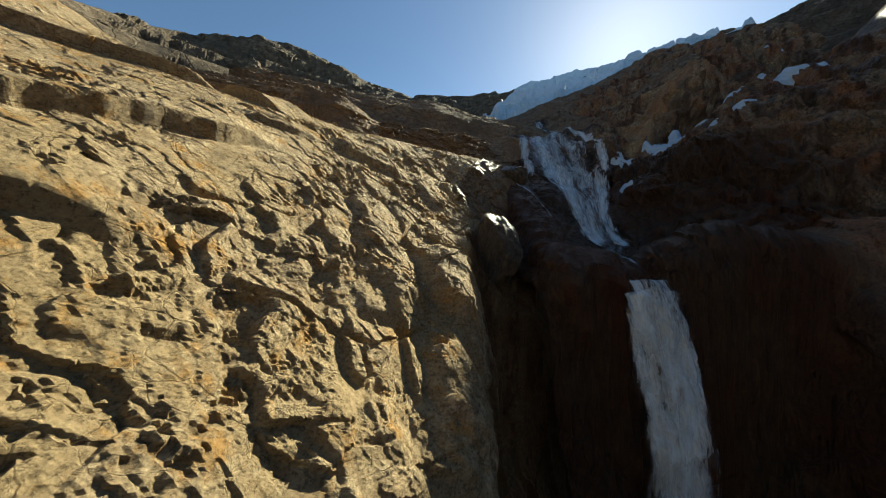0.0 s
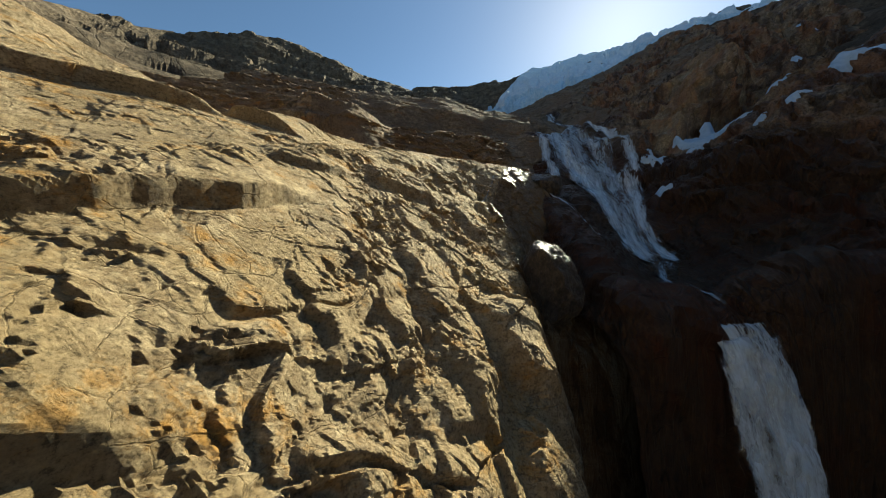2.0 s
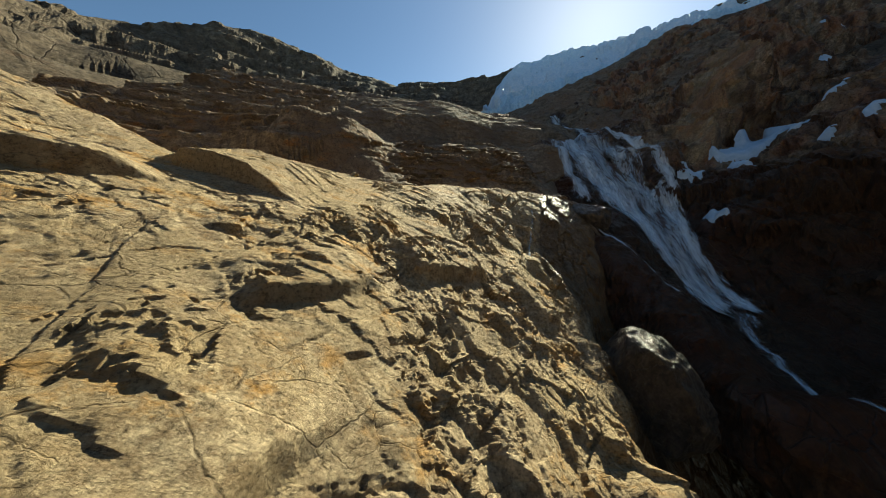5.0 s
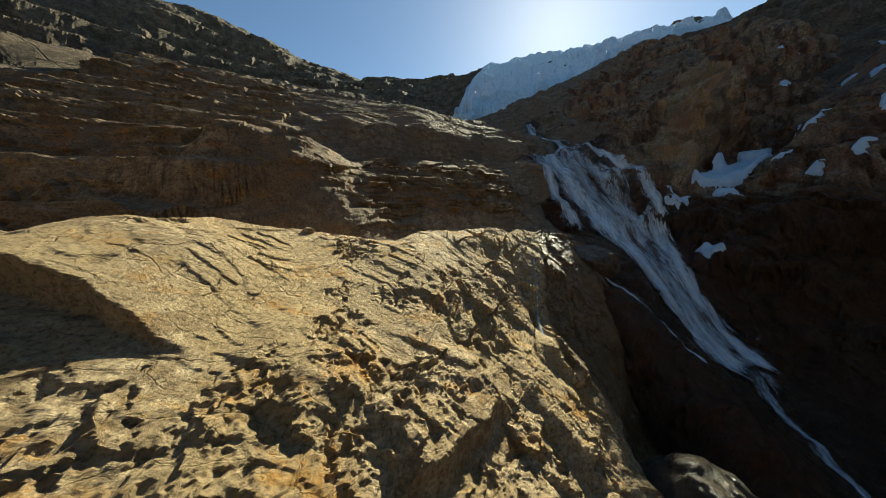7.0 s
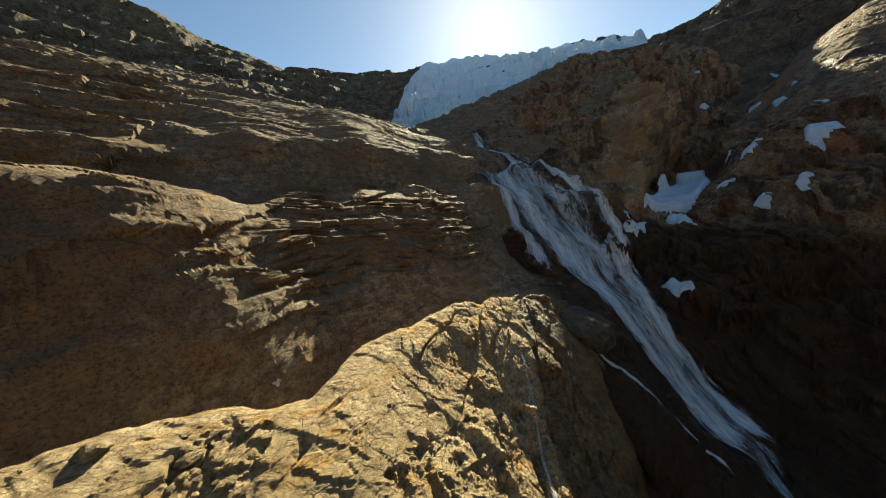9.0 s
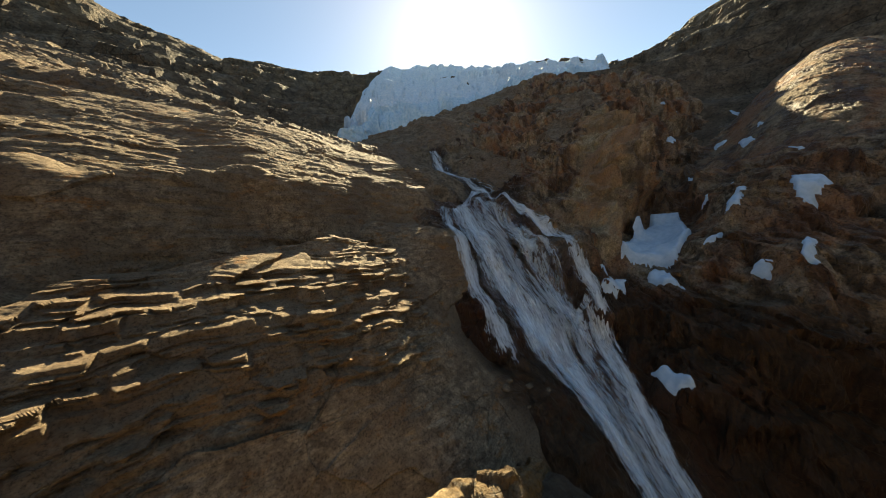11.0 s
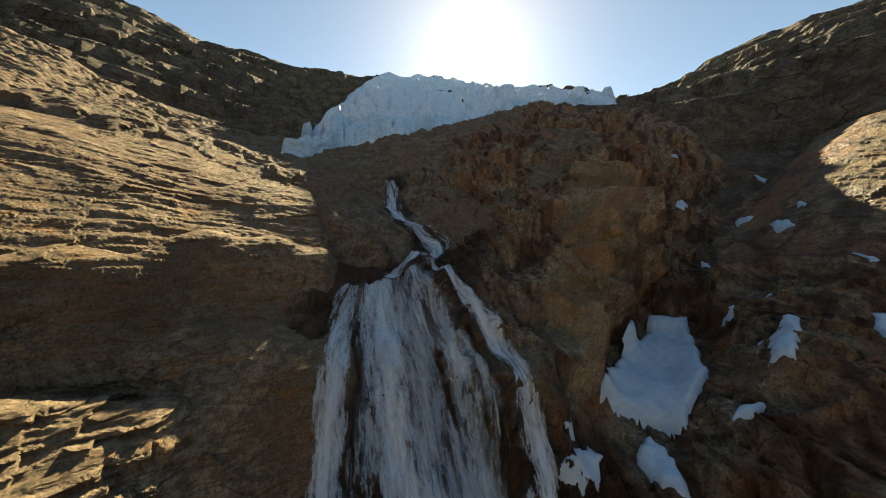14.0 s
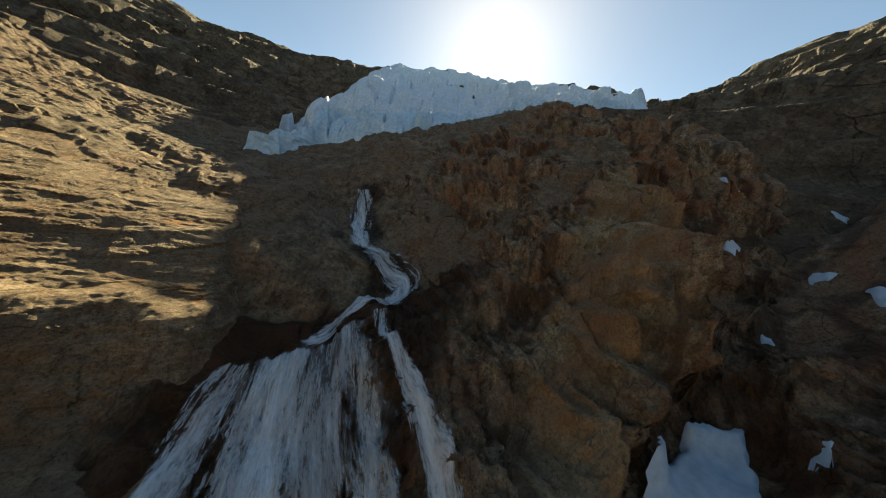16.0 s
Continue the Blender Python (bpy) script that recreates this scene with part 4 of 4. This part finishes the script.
top_fall = tagged(new("waterfall"), "thin white fall from the rock brow below the glacier", "waterfall")
water_ribbon("strand", [(41.0, 119, 5.0), (40.2, 113, 5.6), (38.8, 106, 6.2), (38.6, 102.5, 6.6)], 0.9, WATER, top_fall, 10, drape=2, seed=8)
water_ribbon("strand", [(38.6, 103.5, 5.4), (41.5, 101.2, 6.4), (44.0, 99.2, 6.8), (42.6, 96.8, 5.4), (38.6, 94.4, 3.8), (34, 91.0, 3.2), (29.5, 88.6, 4)], 0.7, WATER, top_fall, 10, seed=9)

brook = tagged(new("stream"), "white stream running down the gorge between two falls", "stream")
water_ribbon("stream_surface", [(26.0, 46, 5), (23.8, 42.4, 3.2), (21.0, 38.6, 2.0), (18.4, 35.0, 1.8), (17.2, 32.0, 2.2), (17.2, 29.4, 4.0), (17.3, 27.8, 5.2)], 0.3, VEIL, brook, 12, seed=10)
water_ribbon("side_stream", [(11.0, 53.0, 0.5), (12.6, 49.6, 0.7), (14.6, 45.6, 0.8), (17.4, 42.5, 1.0)], 0.2, WATER, brook, 6, drape=2, seed=11)


def lower_fall_part(name, x0, x1, y0, reach, z0, z1, w0, w1, mat, parent, cols, seed):
    rows = 110
    s = np.linspace(0, 1, rows)
    z = z0 + (z1 - z0) * s
    y = y0 - reach * np.sqrt(s)
    u = np.linspace(-0.5, 0.5, cols)
    w = w0 + (w1 - w0) * s**0.8
    X = (x0 + (x1 - x0) * s)[:, None] + u[None] * w[:, None]
    G = np.stack([X, np.repeat(y[:, None], cols, 1) + 0.8 * (2 * u[None]) ** 2, np.repeat(z[:, None], cols, 1)], 2)
    flat = G.reshape(-1, 3)
    flat[:, 1] -= 0.6 * fbm(flat / np.array([1.1, 1.1, 3.5]), 3, 101 + seed)
    flat[:, 2] -= 1.0 * np.abs(np.repeat(u[None], rows, 0).ravel()) * np.repeat(s < 0.02, cols)
    return water_mesh(name, G, u, w, mat, parent, soft=5.0)


lower_fall = tagged(new("waterfall"), "broad white waterfall dropping from a rock lip into the dark gorge", "waterfall")
lower_fall_part("strand", 17.3, 17.9, 27.6, 4.6, 29.2, 14.0, 5.0, 7.4, WATER, lower_fall, 30, 1)
lower_fall_part("strand", 18.0, 18.6, 24.6, 1.8, 18.0, -1.5, 4.6, 6.2, WATER, lower_fall, 26, 2)
lower_fall_part("veil", 17.6, 18.0, 26.9, 5.2, 28.7, -1.5, 5.4, 9.5, VEIL, lower_fall, 40, 3)


def snow_patch(outline, thick, seed, label="patch of old bluish-white snow lying on steep rock", rise=0.25):
    """Snow lying on the ground inside an outline in plan, with a thawed ragged edge."""
    o = np.array(outline, float)
    lo, hi = o.min(0) - 1.0, o.max(0) + 1.0
    d = max(0.16, (hi - lo).max() / 70)
    xs, ys = np.arange(lo[0], hi[0], d), np.arange(lo[1], hi[1], d)
    X, Y = np.meshgrid(xs, ys)
    flat = np.stack([X.ravel(), Y.ravel(), np.zeros(X.size)], 1)
    px, py = flat[:, 0] + 0.5 * fbm(flat / 1.6, 3, seed), flat[:, 1] + 0.5 * fbm(flat / 1.6, 3, seed + 9)
    inside, dist = np.zeros(len(px), bool), np.full(len(px), 1e9)
    for (ax, ay), (bx, by) in zip(o, np.roll(o, -1, 0)):
        cross = (ay > py) != (by > py)
        inside ^= cross & (px < (bx - ax) * (py - ay) / (by - ay + 1e-12) + ax)
        ux, uy = bx - ax, by - ay
        t = np.clip(((px - ax) * ux + (py - ay) * uy) / (ux * ux + uy * uy), 0, 1)
        dist = np.minimum(dist, np.hypot(px - ax - t * ux, py - ay - t * uy))
    dist = np.where(inside, dist, -dist).reshape(X.shape)
    Z = np.array([[drop(x, y) for x, y in zip(a, b)] for a, b in zip(X, Y)])
    top = Z.copy()
    for _ in range(1):
        wide = np.pad(top, 1, mode="edge")
        top = np.maximum.reduce([wide[1:-1, 1:-1], wide[:-2, 1:-1], wide[2:, 1:-1], wide[1:-1, :-2], wide[1:-1, 2:]])
    S = blur(blur(0.5 * top + 0.5 * Z, 3, 0), 3, 1)
    Z = S + thick * smooth(-0.25, 0.5, dist) + 0.25 * thick - 1.3 * (1 - smooth(-0.4, 0.0, dist)) + 0.05 * fbm(np.stack([X.ravel(), Y.ravel(), X.ravel() * 0], 1) / 0.8, 3, seed).reshape(X.shape)
    Z = np.minimum(Z, np.percentile(Z[dist > 0], 85) + rise)
    ob = grid_mesh("snow_patch", np.stack([X, Y, Z], 2).reshape(-1, 3), X.shape, SNOW)
    keep = (dist > -0.45).ravel()
    bm = bmesh.new()
    bm.from_mesh(ob.data)
    bm.verts.ensure_lookup_table()
    bmesh.ops.delete(bm, geom=[v for v, k in zip(bm.verts, keep) if not k], context="VERTS")
    bm.to_mesh(ob.data)
    bm.free()
    return tagged(ob, label, "snow patch", "snow patches on the wall")


snow_patch([(48.4, 68.8), (54.5, 70.6), (61, 71.8), (65.8, 71.8), (69.6, 69.4), (64.5, 66.3), (58.6, 63.4), (52.1, 62.9), (51.0, 65.3)], 1.0, 1, "large patch of old bluish-white snow in a hollow of the wall", 2.2)
snow_patch([(49.9, 64.7), (48.6, 62.1), (47.0, 60.3), (46.2, 61.7), (47.2, 64.4)], 0.5, 2)
snow_patch([(39.4, 66.8), (44.2, 67.5), (44.6, 65.8), (42.4, 65.4)], 0.3, 3)
snow_patch([(61.2, 59.6), (65.4, 59.6), (66.6, 58.8), (58.4, 57.6), (58.0, 58.9)], 0.4, 4)
snow_patch([(70.0, 55.0), (70.7, 53.0), (69.6, 50.8), (63.4, 51.4), (60.2, 51.8), (62.3, 53.0), (66.7, 54.2)], 0.6, 6)
snow_patch([(55.4, 50.9), (54.8, 50.0), (52.4, 49.8), (50.8, 49.3), (50.6, 50.0), (51.6, 50.5)], 0.4, 7)
snow_patch([(53.0, 59.8), (54.8, 59.7), (55.6, 58.4), (54.0, 58.7)], 0.3, 5)
snow_patch([(36.0, 58.8), (36.8, 57.0), (35.8, 54.7), (34.8, 55.8)], 0.4, 8)
snow_patch([(51.0, 54.1), (50.4, 52.6), (49.7, 52.8), (49.8, 53.9)], 0.3, 9)
snow_patch([(92.2, 66.9), (91.6, 65.2), (89.8, 63.7), (89.6, 65.2)], 0.3, 11)
snow_patch([(91.0, 79.8), (91.4, 78.4), (89.2, 78.2), (88.9, 79.6)], 0.3, 12)
snow_patch([(95.5, 71.8), (95.0, 69.6), (93.9, 69.9), (94.2, 71.6)], 0.3, 14)


def glacier_grid():
    n, m = 300, 190
    s = np.linspace(0, 1, m) ** 1.7
    u = np.linspace(0, 1, n)
    ku = (0, 0.1, 0.22, 0.36, 0.52, 0.68, 0.82, 1.0)
    az = weights(ku, u) @ np.array([5.0, 8, 13, 21, 30, 38, 46, 55.0])
    foot = weights(ku, u) @ np.array([111, 113, 120, 116, 125, 128, 129, 152.0]) + 1.5 * np.sin(u * 43) + 1.0 * np.sin(u * 101 + 1)
    top = weights(ku, u) @ np.array([128, 200, 270, 300, 284, 215, 178, 205.0])
    R = foot[None] + (top - foot)[None] * s[:, None]
    A = np.radians(az[None] + 12.0 * (1 - u[None]) ** 2 * np.clip((R - 110) / 190, 0, 1))
    X, Y = 10 + R * np.sin(A), 30 + R * np.cos(A)
    Z = np.array([[drop(x, y) for x, y in zip(a, b)] for a, b in zip(X, Y)])
    Z = blur(blur(Z, 4, 0), 4, 1)
    reach = R - foot[None]
    full = np.repeat(u[None], m, 0)
    side = smooth(0, 0.03, full) * smooth(0, 0.03, 1 - full)
    deep = (weights(ku, u) @ np.array([3, 5, 8, 4, 2, 2.5, 6, 4.0]))[None]
    flat = np.stack([X, Y, Z], 2).reshape(-1, 3)
    q = np.stack([(A * 150 / 6.5).ravel(), (R / 8.0).ravel()], 1) + 0.35 * np.stack([fbm(flat / 14, 3, 3), fbm(flat / 14, 3, 7)], 1)
    edge, ra, rb, off = cells(q, 111)
    blocks = 6.0 * (ra - 0.6) + 5.0 * off[:, 1] * (rb - 0.3) - 3.0 * np.exp(-edge / 0.05)
    edge, ra, rb, off = cells(2.7 * q + 3.3, 117)
    blocks += 1.2 * (ra - 0.5) + 1.2 * off[:, 0] * (rb - 0.5) - 0.6 * np.exp(-edge / 0.08)
    rise = smooth(0.0, 4.0, reach) * side * (1 - 0.75 * smooth(0.35, 1.0, s))[:, None]
    flat[:, 2] += (deep * rise + 3.5 * smooth(24, 30, reach) * side * (1 - s)[:, None] - 1.5 + 2.4 * smooth(4, 14, reach) * side).ravel() + blocks * rise.ravel() + 0.4 * fbm(flat / 3.0, 3, 113)
    return flat, X.shape


glacier = tagged(new("glacier"), "broken blue-white glacier tongue with crevasses above brown rock", "glacier")
flat, shape = glacier_grid()
rows = flat.reshape(*shape, 3)
for name, a, b, mat, label in (("ice_front", 0, 45, BLUE_ICE, "steep bare blue ice front"), ("icefall", 44, 120, ICE, "crevassed icefall of white blocks"), ("icefield", 119, shape[0], ICE, "snow-covered upper ice")):
    ob = under(grid_mesh(name, rows[a:b].reshape(-1, 3), (b - a, shape[1]), mat, False), glacier)
    tagged(ob, label)


def serac(x, y, size, seed, lift=0.2):
    """A tilted block of ice with cracked faces."""
    bm = bmesh.new()
    bmesh.ops.create_cube(bm, size=2.0)
    bmesh.ops.subdivide_edges(bm, edges=bm.edges[:], cuts=5, use_grid_fill=True)
    co = np.array([v.co for v in bm.verts])
    co[:, :2] *= (1 - 0.14 * co[:, 2:3])
    co += 0.10 * np.stack([fbm(co * 1.1 + seed, 3, k + seed) for k in (1, 4, 8)], 1) * 2
    edge, ra, rb, off = cells(co[:, [0, 2]] * 1.3 + seed, seed)
    co[:, 1] += 0.25 * (ra - 0.5)
    for v, c in zip(bm.verts, co):
        v.co = Vector(c * np.array(size))
    me = bpy.data.meshes.new("serac")
    bm.to_mesh(me)
    bm.free()
    me.materials.append(BLUE_ICE)
    ob = new("serac", me)
    ob.location, ob.rotation_euler = (x, y, drop(x, y) + lift * size[2]), (0.05 * (seed % 3 - 1), 0.06 * (seed % 4 - 1.5), 0.35 * (seed % 5 - 2))
    return under(ob, glacier)


for k, (x, y, sx, sy, sz) in enumerate([(22.5, 142, 3.2, 3, 2.6), (26, 145, 2.8, 2.6, 2.6), (29, 147, 3.4, 3, 2.0), (38, 160, 4.5, 4, 5), (44, 160, 5, 4, 5), (50, 158, 4.5, 4, 4.5)]):
    serac(x, y, (sx, sy, sz), k + 2)


def boulder(name, at, size, seed, mat, label, group="", parts=2, turn=0.0, tilt=0.0, cuts=7):
    bm = bmesh.new()
    bmesh.ops.create_icosphere(bm, subdivisions=parts, radius=1.0)
    co = np.array([v.co for v in bm.verts])
    d = 1 + 0.28 * fbm(co * 0.9 + seed * 3.7, 3, seed)
    for k in range(cuts):
        h = hashed(np.array([k]), np.array([seed]), np.array([3]), 7)[0]
        a, b = (h & 1023) / 163.0, ((h >> 10) & 1023) / 512.0 - 1
        n = np.array([math.cos(a) * math.sqrt(1 - b * b), math.sin(a) * math.sqrt(1 - b * b), b])
        cut = 0.58 + 0.22 * ((h >> 20) & 15) / 15
        reach = (co * d[:, None]) @ n
        d = np.where(reach > cut, d * cut / np.maximum(reach, 1e-6), d)
    d = d + 0.10 * fbm(co * 2.2 + seed, 4, seed + 3) + 0.05 * ridged(co * 5.0 + seed, 3, seed + 5)
    for v, c, k in zip(bm.verts, co, d):
        v.co = Vector(c * k * np.array(size))
    me = bpy.data.meshes.new(name)
    bm.to_mesh(me)
    bm.free()
    for f in me.polygons:
        f.use_smooth = False
    me.materials.append(mat)
    ob = new(name, me)
    ob.location, ob.rotation_euler = at, (tilt, 0, turn)
    return tagged(ob, label, "boulder" if size[0] > 0.6 else "stone", group)


boulder("boulder", (4.9, 34.5, 30.3), (3.0, 4.0, 4.7), 4, WET, "big rounded wet boulder with a shining top beside the gorge", parts=6, turn=0.18, tilt=0.30, cuts=3)
boulder("boulder", (12.2, 52.6, 44.6), (2.6, 3.2, 2.6), 6, WET, "rounded wet rock knob on the slab crest beside the cascade", parts=4)
for k, (x, y, r) in enumerate([(-1.7, 13.3, 0.45), (-1.2, 12.9, 0.36), (-1.0, 13.8, 0.2), (-17.0, 45.0, 0.75), (-14.6, 44.6, 0.5), (-14.0, 45.2, 0.35), (-13.6, 44.4, 0.3), (-14.9, 45.4, 0.28),
                                (12.1, 62.4, 0.59), (14.2, 62.4, 0.52), (16.7, 62.4, 0.65), (17.6, 62.9, 0.45), (14.0, 59.6, 0.52), (15.4, 61.0, 0.39), (19.5, 62.2, 0.59), (21.0, 61.2, 0.52), (10.5, 61.6, 0.39), (18.0, 60.8, 0.33)]):
    boulder("loose_stone", (x, y, drop(x, y) + 0.16 * r), (0.8 * r, 0.6 * r, 0.36 * r), 20 + k, TAN if x < 5 else BROWN,
            "pale angular loose stone lying on the slab" if x < 5 else "brown loose boulder lying at the foot of the cascade", "loose stones on the slab" if x < 5 else "boulders at the foot of the cascade", 3, k * 1.7)


# ---- small things ----
trickle = tagged(new("trickle"), "thin trickle of water running down the pale slab", "trickle")
water_ribbon("water_film", [(5.0, 53.6, 0.3), (3.7, 50.7, 0.4), (2.2, 47.5, 0.45), (0.8, 45.0, 0.5), (0.0, 42.9, 0.5), (-0.3, 41.0, 0.4)], 0.06, VEIL, trickle, 5, step=0.2, drape=1, seed=14)

for k, (x, y, a, b, turn) in enumerate([(98.1, 84.1, 1.6, 0.8, 60), (100.6, 82.4, 2.0, 0.7, 40), (111.1, 72.8, 2.4, 0.9, 80), (93.8, 64.1, 1.8, 0.8, 30), (68.1, 64.5, 1.0, 0.5, 15),
                                        (82.1, 71.6, 1.2, 0.8, 50), (43.2, 68.6, 1.6, 0.6, 10), (80.2, 56.1, 1.6, 0.9, 70), (63.0, 60.6, 0.9, 0.4, 40), (71.6, 62.0, 0.8, 0.5, 5), (47.0, 60.0, 0.8, 0.4, 30)]):
    ring = []
    for j in range(7):
        ang = 2 * math.pi * j / 7 + 0.3 * k
        r = 0.75 + 0.4 * math.sin(2.7 * j + 1.9 * k)
        px, py = 0.6 * a * r * math.cos(ang), 0.6 * b * r * math.sin(ang)
        ca, sa = math.cos(radians(turn)), math.sin(radians(turn))
        ring.append((x + ca * px - sa * py, y + sa * px + ca * py))
    snow_patch(ring, 0.3, 30 + k, "small sliver of old snow lying in a rock hollow")

for k in range(16):
    a, r = 2.4 * k, 0.22 * math.sqrt(k)
    x, y, s = -14.0 + r * math.cos(a) * 1.3, 43.4 + r * math.sin(a), 0.10 + 0.14 * ((k * 7) % 5) / 5
    boulder("loose_stone", (x, y, drop(x, y) + 0.3 * s), (s, 0.8 * s, 0.6 * s), 60 + k, TAN if k % 3 else BROWN, "small angular stone in a pocket of the slab", "stones in the pocket", 2, 1.3 * k)
